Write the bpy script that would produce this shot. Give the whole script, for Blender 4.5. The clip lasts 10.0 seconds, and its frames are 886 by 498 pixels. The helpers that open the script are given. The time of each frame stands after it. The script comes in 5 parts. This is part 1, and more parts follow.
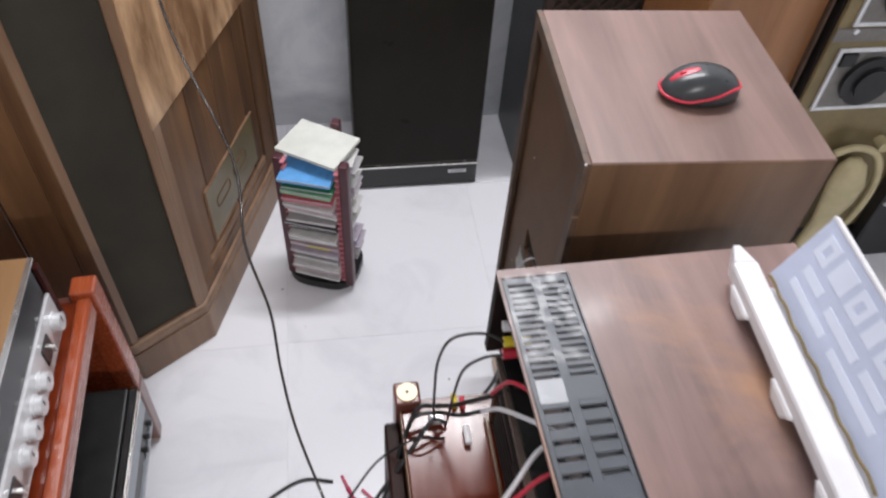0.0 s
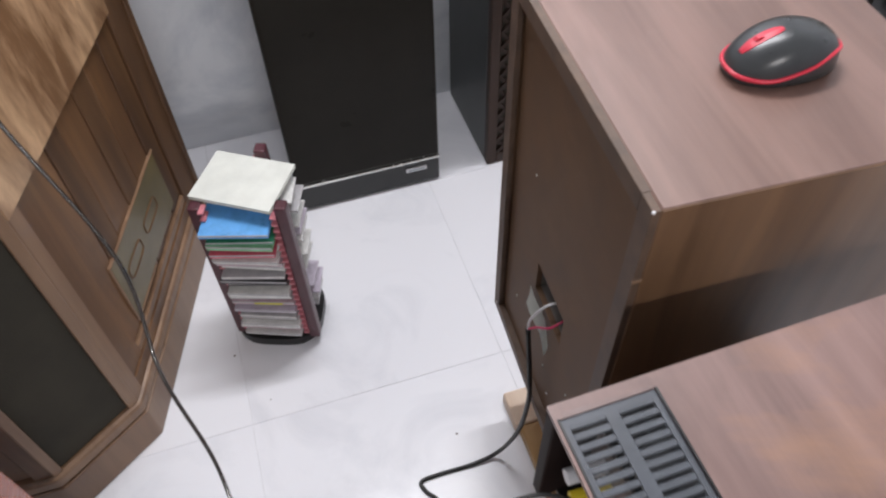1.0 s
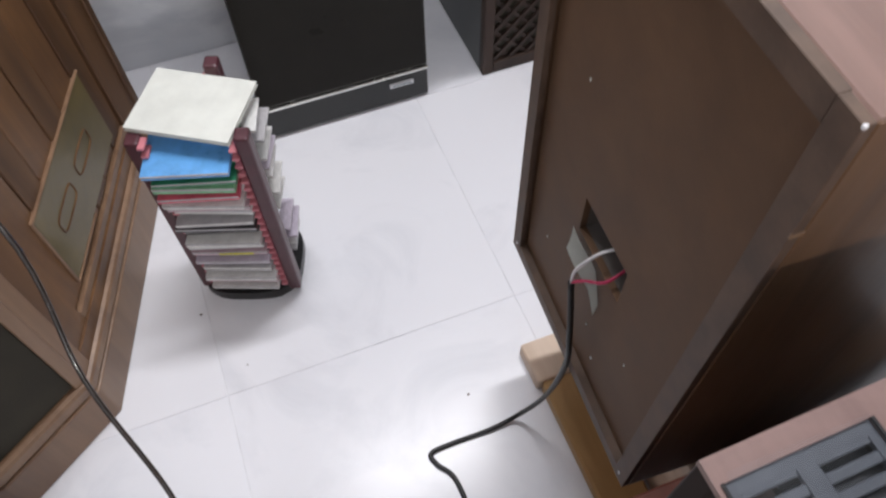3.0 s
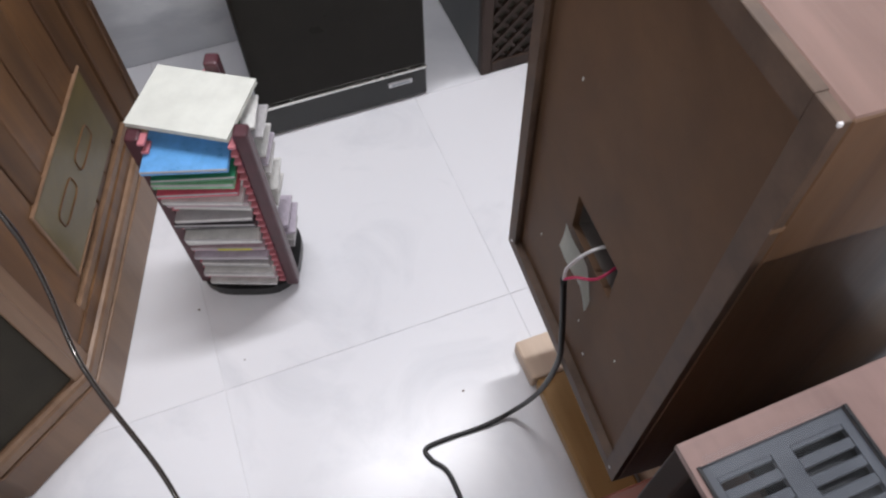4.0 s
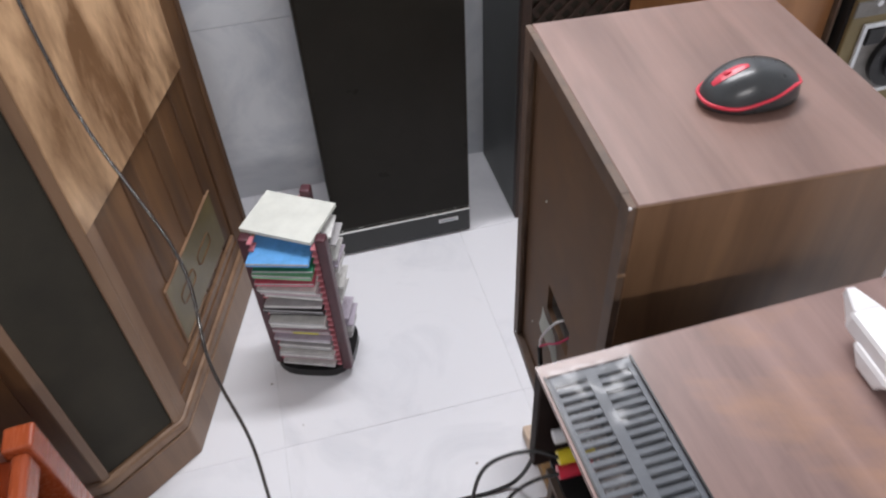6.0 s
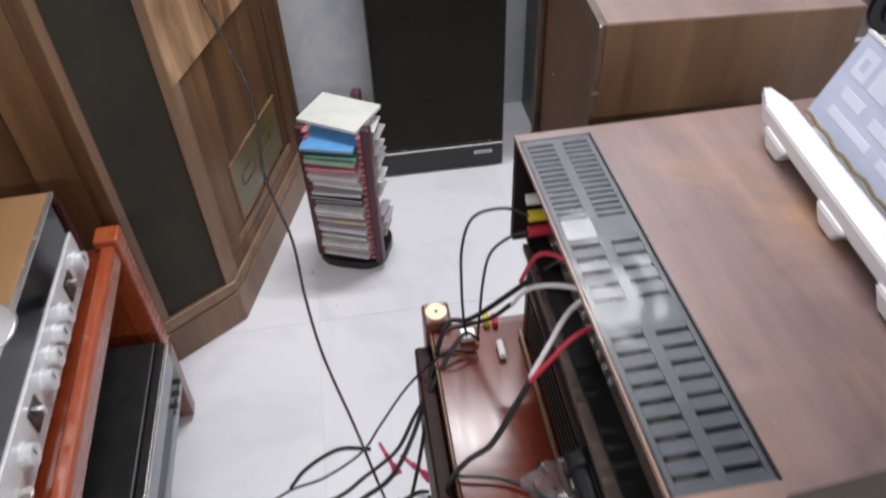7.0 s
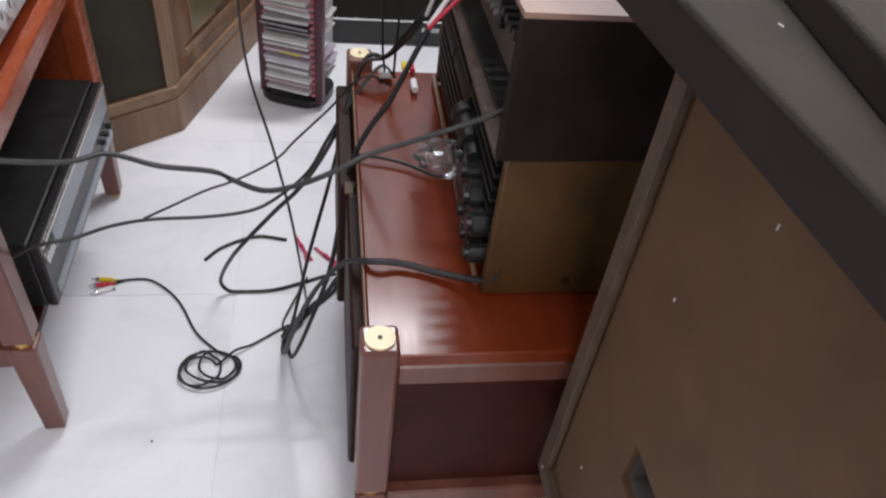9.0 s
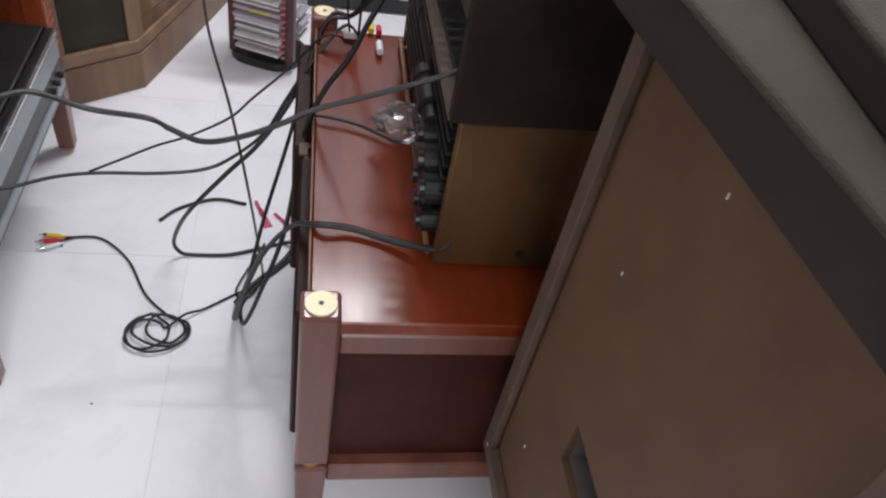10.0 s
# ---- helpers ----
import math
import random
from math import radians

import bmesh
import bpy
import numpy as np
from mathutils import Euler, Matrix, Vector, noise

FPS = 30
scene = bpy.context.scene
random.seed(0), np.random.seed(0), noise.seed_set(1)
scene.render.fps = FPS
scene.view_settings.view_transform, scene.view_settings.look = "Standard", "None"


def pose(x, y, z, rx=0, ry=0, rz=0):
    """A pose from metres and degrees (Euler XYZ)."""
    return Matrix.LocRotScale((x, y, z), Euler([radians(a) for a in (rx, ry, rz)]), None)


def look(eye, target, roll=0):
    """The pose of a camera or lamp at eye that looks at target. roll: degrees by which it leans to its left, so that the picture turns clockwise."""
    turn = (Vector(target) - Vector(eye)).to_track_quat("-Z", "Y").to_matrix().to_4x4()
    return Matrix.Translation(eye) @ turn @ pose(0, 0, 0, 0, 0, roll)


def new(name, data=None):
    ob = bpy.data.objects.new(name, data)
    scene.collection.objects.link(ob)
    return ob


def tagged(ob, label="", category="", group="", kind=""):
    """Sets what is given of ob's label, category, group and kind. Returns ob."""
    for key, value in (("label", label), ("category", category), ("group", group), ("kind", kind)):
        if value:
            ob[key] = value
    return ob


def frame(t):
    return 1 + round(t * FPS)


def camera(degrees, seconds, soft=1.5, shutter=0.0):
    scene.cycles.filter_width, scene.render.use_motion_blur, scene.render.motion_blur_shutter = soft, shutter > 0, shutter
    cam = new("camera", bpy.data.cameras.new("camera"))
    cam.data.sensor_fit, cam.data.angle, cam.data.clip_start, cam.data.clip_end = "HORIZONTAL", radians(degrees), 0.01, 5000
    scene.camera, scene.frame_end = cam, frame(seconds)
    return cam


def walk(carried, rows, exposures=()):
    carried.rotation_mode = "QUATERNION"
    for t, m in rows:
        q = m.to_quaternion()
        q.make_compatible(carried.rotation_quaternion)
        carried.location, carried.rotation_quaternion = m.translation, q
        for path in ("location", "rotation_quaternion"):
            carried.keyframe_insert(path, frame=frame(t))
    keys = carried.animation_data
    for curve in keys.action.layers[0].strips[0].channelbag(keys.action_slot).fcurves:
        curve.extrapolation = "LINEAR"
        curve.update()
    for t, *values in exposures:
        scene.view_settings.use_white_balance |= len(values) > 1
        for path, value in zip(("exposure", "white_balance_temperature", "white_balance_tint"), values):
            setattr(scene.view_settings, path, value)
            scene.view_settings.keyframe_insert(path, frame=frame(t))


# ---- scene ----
cam = camera(61.5, 10.0, 2.2, 0.4)
PATH = [
    (0, (-0.425, -1.231, 1.732), (-0.163, 0.086, 0.25), 4.3),
    (0.5, (-0.414, -1.04, 1.654), (-0.149, 0.257, 0.155), 0.9),
    (1, (-0.387, -0.852, 1.55), (-0.035, 0.354, -0.007), -1.9),
    (1.5, (-0.386, -0.737, 1.468), (-0.008, 0.385, -0.144), 0.5),
    (2, (-0.375, -0.662, 1.421), (-0.003, 0.412, -0.225), -0.7),
    (2.5, (-0.379, -0.64, 1.382), (-0.02, 0.416, -0.277), -1.1),
    (3, (-0.381, -0.655, 1.348), (-0.025, 0.365, -0.336), -2.0),
    (3.2, (-0.385, -0.661, 1.335), (-0.028, 0.338, -0.36), -1.8),
    (4.3, (-0.372, -0.678, 1.381), (-0.012, 0.373, -0.281), -1.5),
    (4.5, (-0.366, -0.691, 1.403), (-0.025, 0.397, -0.24), -2.9),
    (5, (-0.378, -0.76, 1.465), (-0.037, 0.411, -0.12), -2.7),
    (5.2, (-0.367, -0.801, 1.491), (-0.086, 0.428, -0.062), -2.9),
    (6.3, (-0.417, -1.129, 1.595), (-0.123, 0.277, 0.204), -3.3),
    (6.5, (-0.423, -1.219, 1.567), (-0.15, 0.183, 0.167), -2.4),
    (7, (-0.417, -1.385, 1.526), (-0.245, 0.06, 0.154), -2.5),
    (7.5, (-0.401, -1.567, 1.442), (-0.273, -0.117, 0.07), -1.7),
    (8, (-0.425, -1.711, 1.379), (-0.311, -0.233, 0.037), 1.5),
    (8.5, (-0.409, -1.793, 1.288), (-0.136, -0.28, 0.01), 9.6),
    (9, (-0.396, -1.806, 1.261), (-0.086, -0.361, -0.086), 8.0),
    (9.5, (-0.378, -1.798, 1.236), (-0.008, -0.385, -0.13), 12.0),
    (10, (-0.357, -1.793, 1.228), (0.015, -0.392, -0.15), 12.6),
]
walk(cam, [(t, look(eye, target, roll)) for t, eye, target, roll in PATH])

# ---- light ----
Y_SOUTH = -3.2
world = bpy.data.worlds.new("world")
world.use_nodes = True
world.node_tree.nodes["Background"].inputs[0].default_value = (0.75, 0.82, 0.95, 1)
world.node_tree.nodes["Background"].inputs[1].default_value = 0.05
scene.world = world
scene.view_settings.exposure = 0.0


def area_lamp(name, m, sx, sy, watts, colour):
    d = bpy.data.lights.new(name, "AREA")
    d.shape, d.size, d.size_y, d.energy, d.color = "RECTANGLE", sx, sy, watts, colour
    ob = new(name, d)
    ob.matrix_world = m
    return ob


# fluorescent tube under the ceiling near the fridge wall, another on the wall behind the camera
TUBE_X, TUBE_Y, TUBE_Z = 0.08, 0.54, 2.64
area_lamp("ceiling_tube_source", look((TUBE_X, TUBE_Y, TUBE_Z), (TUBE_X, TUBE_Y - 0.30, 0.0)), 1.15, 0.06, 39, (0.98, 0.965, 1.0))
area_lamp("tube_light_source", look((-0.15, Y_SOUTH + 0.13, 2.42), (-0.25, -0.6, 0.6)), 1.15, 0.06, 28, (1.0, 0.955, 0.95))


# ---- materials ----
def mat_base(name):
    m = bpy.data.materials.new(name)
    m.use_nodes = True
    nt = m.node_tree
    return m, nt, nt.nodes["Principled BSDF"]


def add(nt, kind, **ins):
    n = nt.nodes.new(kind)
    for k, v in ins.items():
        n.inputs[k.replace("_", " ")].default_value = v
    return n


def ramp(nt, fac, stops):
    r = nt.nodes.new("ShaderNodeValToRGB")
    els = r.color_ramp.elements
    els[0].position, els[0].color = stops[0][0], (*stops[0][1], 1)
    els[1].position, els[1].color = stops[-1][0], (*stops[-1][1], 1)
    for p, c in stops[1:-1]:
        e = els.new(p)
        e.color = (*c, 1)
    nt.links.new(fac, r.inputs["Fac"])
    return r


def relief(nt, b, height, strength, distance=0.002):
    n = add(nt, "ShaderNodeBump", Strength=strength, Distance=distance)
    nt.links.new(height, n.inputs["Height"])
    nt.links.new(n.outputs["Normal"], b.inputs["Normal"])


def wood(name, dark, light, grain="Y", size=1.0, rough=0.4, coat=0.0, contrast=0.28):
    """Veneer: long streaks along one axis, finer pores over them."""
    m, nt, b = mat_base(name)
    tc = nt.nodes.new("ShaderNodeTexCoord")
    mp = nt.nodes.new("ShaderNodeMapping")
    s = {"X": (1.2, 14, 14), "Y": (14, 1.2, 14), "Z": (14, 14, 1.2), "D": (9, 9, 2.2)}[grain]
    if grain == "D":
        mp.inputs["Rotation"].default_value = (0.75, 0.2, 0.3)
    mp.inputs["Scale"].default_value = [v * size for v in s]
    oi = nt.nodes.new("ShaderNodeObjectInfo")
    off = nt.nodes.new("ShaderNodeVectorMath")
    off.operation = "ADD"
    nt.links.new(tc.outputs["Object"], off.inputs[0])
    nt.links.new(oi.outputs["Random"], off.inputs[1])
    nt.links.new(off.outputs[0], mp.inputs["Vector"])
    n1 = add(nt, "ShaderNodeTexNoise", Scale=1.0, Detail=5, Roughness=0.55, Distortion=0.6)
    n2 = add(nt, "ShaderNodeTexNoise", Scale=9.0, Detail=6, Roughness=0.7)
    n3 = add(nt, "ShaderNodeTexNoise", Scale=3.0, Detail=3)
    nt.links.new(mp.outputs[0], n1.inputs["Vector"])
    nt.links.new(mp.outputs[0], n2.inputs["Vector"])
    nt.links.new(tc.outputs["Object"], n3.inputs["Vector"])
    mix = nt.nodes.new("ShaderNodeMath")
    mix.operation = "MULTIPLY_ADD"
    nt.links.new(n2.outputs["Fac"], mix.inputs[0])
    mix.inputs[1].default_value = 0.22
    nt.links.new(n1.outputs["Fac"], mix.inputs[2])
    mid = tuple((p + q) / 2 for p, q in zip(dark, light))
    r = ramp(nt, mix.outputs[0], [(0.62 - contrast, dark), (0.62, mid), (0.62 + contrast, light)])
    tone = nt.nodes.new("ShaderNodeMix")
    tone.data_type, tone.blend_type = "RGBA", "MULTIPLY"
    tone.inputs["Factor"].default_value = 0.5
    r3 = ramp(nt, n3.outputs["Fac"], [(0.3, (0.72, 0.7, 0.68)), (0.7, (1.15, 1.12, 1.1))])
    nt.links.new(r.outputs["Color"], tone.inputs["A"])
    nt.links.new(r3.outputs["Color"], tone.inputs["B"])
    nt.links.new(tone.outputs["Result"], b.inputs["Base Color"])
    rr = nt.nodes.new("ShaderNodeMapRange")
    rr.inputs["To Min"].default_value, rr.inputs["To Max"].default_value = rough - 0.08, rough + 0.14
    nt.links.new(n2.outputs["Fac"], rr.inputs["Value"])
    nt.links.new(rr.outputs[0], b.inputs["Roughness"])
    b.inputs["Coat Weight"].default_value = coat
    b.inputs["Coat Roughness"].default_value = 0.12
    relief(nt, b, n2.outputs["Fac"], 0.12, 0.0008)
    return m


def plain(name, colour, rough=0.5, metal=0.0, vary=0.18, scale=12.0, bump=0.05, coat=0.0, grain=220.0, spec=0.5):
    """Paint, plastic, paper or metal: blotches at one scale, fine relief at another."""
    m, nt, b = mat_base(name)
    tc = nt.nodes.new("ShaderNodeTexCoord")
    n1 = add(nt, "ShaderNodeTexNoise", Scale=scale, Detail=5, Roughness=0.6)
    n2 = add(nt, "ShaderNodeTexNoise", Scale=grain, Detail=3)
    nt.links.new(tc.outputs["Object"], n1.inputs["Vector"])
    nt.links.new(tc.outputs["Object"], n2.inputs["Vector"])
    lo, hi = tuple(c * (1 - vary) for c in colour), tuple(min(1, c * (1 + vary)) for c in colour)
    r = ramp(nt, n1.outputs["Fac"], [(0.32, lo), (0.68, hi)])
    nt.links.new(r.outputs["Color"], b.inputs["Base Color"])
    rr = nt.nodes.new("ShaderNodeMapRange")
    rr.inputs["To Min"].default_value, rr.inputs["To Max"].default_value = max(0.03, rough - 0.1), min(1, rough + 0.1)
    nt.links.new(n1.outputs["Fac"], rr.inputs["Value"])
    nt.links.new(rr.outputs[0], b.inputs["Roughness"])
    b.inputs["Metallic"].default_value = metal
    b.inputs["Specular IOR Level"].default_value = spec
    b.inputs["Coat Weight"].default_value = coat
    if bump:
        relief(nt, b, n2.outputs["Fac"], bump, 0.0006)
    return m


def tile_mat(name, base, vein, rough):
    """Polished porcelain with faint grey clouds, dust and scuffs."""
    m, nt, b = mat_base(name)
    tc = nt.nodes.new("ShaderNodeTexCoord")
    oi = nt.nodes.new("ShaderNodeObjectInfo")
    off = nt.nodes.new("ShaderNodeVectorMath")
    off.operation = "MULTIPLY_ADD"
    off.inputs[1].default_value = (1, 1, 1)
    nt.links.new(tc.outputs["Object"], off.inputs[0])
    nt.links.new(oi.outputs["Random"], off.inputs[2])
    n1 = add(nt, "ShaderNodeTexNoise", Scale=3.2, Detail=7, Roughness=0.6, Distortion=1.2)
    n2 = add(nt, "ShaderNodeTexNoise", Scale=60.0, Detail=4)
    nt.links.new(off.outputs[0], n1.inputs["Vector"])
    nt.links.new(tc.outputs["Object"], n2.inputs["Vector"])
    r = ramp(nt, n1.outputs["Fac"], [(0.3, vein), (0.5, base), (0.75, base)])
    nt.links.new(r.outputs["Color"], b.inputs["Base Color"])
    rr = nt.nodes.new("ShaderNodeMapRange")
    rr.inputs["To Min"].default_value, rr.inputs["To Max"].default_value = rough, rough + 0.05
    nt.links.new(n2.outputs["Fac"], rr.inputs["Value"])
    nt.links.new(rr.outputs[0], b.inputs["Roughness"])
    relief(nt, b, n1.outputs["Fac"], 0.02, 0.001)
    return m


def cloth(name, colour, rough=0.9):
    m, nt, b = mat_base(name)
    tc = nt.nodes.new("ShaderNodeTexCoord")
    v = add(nt, "ShaderNodeTexVoronoi", Scale=420.0)
    n = add(nt, "ShaderNodeTexNoise", Scale=7.0, Detail=5)
    nt.links.new(tc.outputs["Object"], v.inputs["Vector"])
    nt.links.new(tc.outputs["Object"], n.inputs["Vector"])
    r = ramp(nt, n.outputs["Fac"], [(0.3, tuple(c * 0.75 for c in colour)), (0.7, tuple(c * 1.25 for c in colour))])
    nt.links.new(r.outputs["Color"], b.inputs["Base Color"])
    b.inputs["Roughness"].default_value = rough
    relief(nt, b, v.outputs["Distance"], 0.4, 0.001)
    return m


def glass_mat(name, tint, rough=0.05):
    m, nt, b = mat_base(name)
    b.inputs["Base Color"].default_value = (*tint, 1)
    b.inputs["Roughness"].default_value = rough
    b.inputs["Transmission Weight"].default_value = 1.0
    b.inputs["IOR"].default_value = 1.25
    return m


def glow(name, colour, strength):
    m, nt, b = mat_base(name)
    b.inputs["Base Color"].default_value = (0.9, 0.9, 0.9, 1)
    b.inputs["Emission Color"].default_value = (*colour, 1)
    b.inputs["Emission Strength"].default_value = strength
    return m


def blotches(m, colour, scale, lo, hi, most):
    """Worn or stained patches of another tone over a finished material."""
    nt = m.node_tree
    b = nt.nodes["Principled BSDF"]
    was = b.inputs["Base Color"].links[0].from_socket
    tc = nt.nodes.new("ShaderNodeTexCoord")
    n = add(nt, "ShaderNodeTexNoise", Scale=scale, Detail=6, Roughness=0.62, Distortion=0.5)
    nt.links.new(tc.outputs["Object"], n.inputs["Vector"])
    r = nt.nodes.new("ShaderNodeMapRange")
    r.inputs["From Min"].default_value, r.inputs["From Max"].default_value = lo, hi
    r.inputs["To Max"].default_value = most
    nt.links.new(n.outputs["Fac"], r.inputs["Value"])
    mx = nt.nodes.new("ShaderNodeMix")
    mx.data_type = "RGBA"
    mx.inputs["B"].default_value = (*colour, 1)
    nt.links.new(r.outputs[0], mx.inputs["Factor"])
    nt.links.new(was, mx.inputs["A"])
    nt.links.new(mx.outputs["Result"], b.inputs["Base Color"])




def film_mat(name, gloss, dust_least, dust_most):
    """Thin clear film: sees through, with a gloss that grows at a slant and a little dust."""
    m = bpy.data.materials.new(name)
    m.use_nodes = True
    nt = m.node_tree
    nt.nodes.remove(nt.nodes["Principled BSDF"])
    out = nt.nodes["Material Output"]
    tr, dust = nt.nodes.new("ShaderNodeBsdfTransparent"), nt.nodes.new("ShaderNodeBsdfDiffuse")
    gl = add(nt, "ShaderNodeBsdfGlossy", Roughness=0.16)
    tr.inputs["Color"].default_value = (0.95, 0.96, 0.97, 1)
    dust.inputs["Color"].default_value = (0.62, 0.66, 0.70, 1)
    fr = add(nt, "ShaderNodeFresnel", IOR=gloss)
    tc = nt.nodes.new("ShaderNodeTexCoord")
    n = add(nt, "ShaderNodeTexNoise", Scale=38.0, Detail=5)
    nt.links.new(tc.outputs["Object"], n.inputs["Vector"])
    mr = nt.nodes.new("ShaderNodeMapRange")
    mr.inputs["From Min"].default_value, mr.inputs["From Max"].default_value = 0.4, 0.75
    mr.inputs["To Min"].default_value, mr.inputs["To Max"].default_value = dust_least, dust_most
    nt.links.new(n.outputs["Fac"], mr.inputs["Value"])
    a, b = nt.nodes.new("ShaderNodeMixShader"), nt.nodes.new("ShaderNodeMixShader")
    nt.links.new(mr.outputs[0], a.inputs[0])
    nt.links.new(tr.outputs[0], a.inputs[1])
    nt.links.new(dust.outputs[0], a.inputs[2])
    nt.links.new(fr.outputs[0], b.inputs[0])
    nt.links.new(a.outputs[0], b.inputs[1])
    nt.links.new(gl.outputs[0], b.inputs[2])
    nt.links.new(b.outputs[0], out.inputs["Surface"])
    return m


FILM = film_mat("film", 1.21, 0.008, 0.05)
BAG_FILM = film_mat("crumpled_film", 1.4, 0.02, 0.16)
# half-clear white that paints the glare on the vent film
FILM_GLINT = plain("glossy_tape", (0.78, 0.80, 0.82), 0.2, vary=0.15, scale=40)
FILM_GLINT.node_tree.nodes["Principled BSDF"].inputs["Alpha"].default_value = 0.28
FLOOR_TILE = tile_mat("porcelain_floor", (0.87, 0.88, 0.92), (0.78, 0.795, 0.84), 0.22)
FLOOR_TILE.node_tree.nodes["Principled BSDF"].inputs["Specular IOR Level"].default_value = 0.35
GROUT = plain("grout", (0.78, 0.79, 0.82), 0.9)
WALL_TILE = tile_mat("wall_tile", (0.83, 0.86, 0.90), (0.66, 0.70, 0.76), 0.16)
PAINT = plain("wall_paint", (0.72, 0.74, 0.77), 0.8, vary=0.05, scale=3)
CEIL = plain("ceiling_paint", (0.82, 0.82, 0.82), 0.9, vary=0.03, scale=2)
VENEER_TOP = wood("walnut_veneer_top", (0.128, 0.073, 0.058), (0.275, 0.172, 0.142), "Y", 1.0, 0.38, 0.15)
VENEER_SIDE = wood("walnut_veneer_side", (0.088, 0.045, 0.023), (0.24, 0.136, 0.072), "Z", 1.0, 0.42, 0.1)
BACKBOARD = plain("hardboard_back", (0.127, 0.071, 0.039), 0.6, vary=0.16, scale=9, bump=0.2, grain=340, spec=0.25)
EDGE_TRIM = plain("dark_edge_trim", (0.105, 0.066, 0.045), 0.6, vary=0.25, scale=30, bump=0.15)
AMP_TOP = wood("receiver_walnut_top", (0.163, 0.104, 0.093), (0.39, 0.259, 0.232), "Y", 0.55, 0.40, 0.08, 0.24)
blotches(AMP_TOP, (0.46, 0.245, 0.125), 2.3, 0.52, 0.70, 0.75)
blotches(AMP_TOP, (0.105, 0.07, 0.062), 5.5, 0.55, 0.78, 0.6)
blotches(VENEER_TOP, (0.24, 0.165, 0.145), 4.0, 0.5, 0.75, 0.4)
blotches(BACKBOARD, (0.165, 0.096, 0.054), 4.5, 0.5, 0.75, 0.6)
blotches(BACKBOARD, (0.10, 0.058, 0.034), 9.0, 0.55, 0.8, 0.5)
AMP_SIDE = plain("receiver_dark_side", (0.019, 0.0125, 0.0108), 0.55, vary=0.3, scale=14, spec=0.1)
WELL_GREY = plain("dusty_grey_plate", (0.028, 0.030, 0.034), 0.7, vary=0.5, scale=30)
METAL_GREY = plain("perforated_steel", (0.078, 0.086, 0.102), 0.42, 0.0, 0.14, 25, 0.1)
BLACK_METAL = plain("black_enamel", (0.012, 0.012, 0.012), 0.42, vary=0.3, scale=20, spec=0.35)
BLACK_PLASTIC = plain("black_plastic", (0.014, 0.014, 0.015), 0.35, vary=0.25, scale=30)
CUP_GREY = plain("grey_cup_plastic", (0.13, 0.115, 0.105), 0.5, vary=0.2, scale=20)
CHASSIS = plain("brown_chassis_plate", (0.13, 0.095, 0.075), 0.5, 0.2, 0.2, 18)
LOW_WOOD = wood("golden_veneer", (0.034, 0.016, 0.0045), (0.115, 0.053, 0.0115), "Z", 1.0, 0.45)
blotches(LOW_WOOD, (0.16, 0.075, 0.015), 5.0, 0.5, 0.75, 0.6)
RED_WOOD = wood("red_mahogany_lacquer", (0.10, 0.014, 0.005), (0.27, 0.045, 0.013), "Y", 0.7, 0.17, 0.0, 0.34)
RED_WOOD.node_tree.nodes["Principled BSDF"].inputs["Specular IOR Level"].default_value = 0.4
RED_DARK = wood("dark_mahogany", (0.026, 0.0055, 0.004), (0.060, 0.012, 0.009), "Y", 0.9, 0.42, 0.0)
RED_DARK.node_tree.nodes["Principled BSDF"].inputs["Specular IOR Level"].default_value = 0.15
POST_WOOD = wood("mahogany_post", (0.10, 0.032, 0.022), (0.23, 0.085, 0.062), "Z", 1.0, 0.3, 0.3)
ORANGE_WOOD = wood("orange_mahogany_rail", (0.26, 0.045, 0.014), (0.46, 0.10, 0.035), "Y", 1.0, 0.24, 0.4)
DOOR_WOOD = plain("dark_door_edge", (0.026, 0.010, 0.008), 0.5, vary=0.3, scale=16, spec=0.15)
BRASS = plain("brass", (0.72, 0.46, 0.16), 0.28, 0.9, 0.12, 40)
PALE_DISC = plain("pale_wood_plug", (0.80, 0.68, 0.45), 0.4, 0.1, 0.1, 60)
OAK = wood("oak_cabinet", (0.075, 0.034, 0.014), (0.26, 0.134, 0.058), "Z", 0.8, 0.4, 0.1, 0.24)
blotches(OAK, (0.075, 0.034, 0.014), 6.0, 0.52, 0.75, 0.5)
OAK_EDGE = wood("oak_edge", (0.145, 0.080, 0.045), (0.32, 0.20, 0.12), "Z", 1.0, 0.4, 0.1)
OAK_DARK = wood("oak_plank_dark", (0.058, 0.027, 0.0125), (0.205, 0.107, 0.046), "Z", 0.9, 0.45)
OLIVE_PANEL = wood("olive_green_panel", (0.10, 0.078, 0.026), (0.19, 0.145, 0.05), "Y", 0.6, 0.35, 0.3)
GRILLE = cloth("speaker_cloth", (0.036, 0.032, 0.022))
COVER_CLOTH = cloth("grille_cloth", (0.049, 0.041, 0.031))
COVER_SIDE = plain("grille_frame", (0.030, 0.022, 0.019), 0.6, vary=0.2, spec=0.2)
FRIDGE = plain("fridge_enamel", (0.0225, 0.0208, 0.0172), 0.3, vary=0.12, scale=5, bump=0.12, grain=500, spec=0.1)
FRIDGE_LOW = plain("fridge_plinth", (0.024, 0.026, 0.025), 0.4, vary=0.12, scale=6)
CHROME = plain("satin_chrome", (0.72, 0.72, 0.70), 0.25, 0.9, 0.06, 30)
SILVER = plain("brushed_aluminium", (0.72, 0.73, 0.74), 0.35, 0.35, 0.1, 40, 0.1)
SILVER_DULL = plain("grey_front_panel", (0.30, 0.33, 0.36), 0.35, 0.4, 0.12, 25)
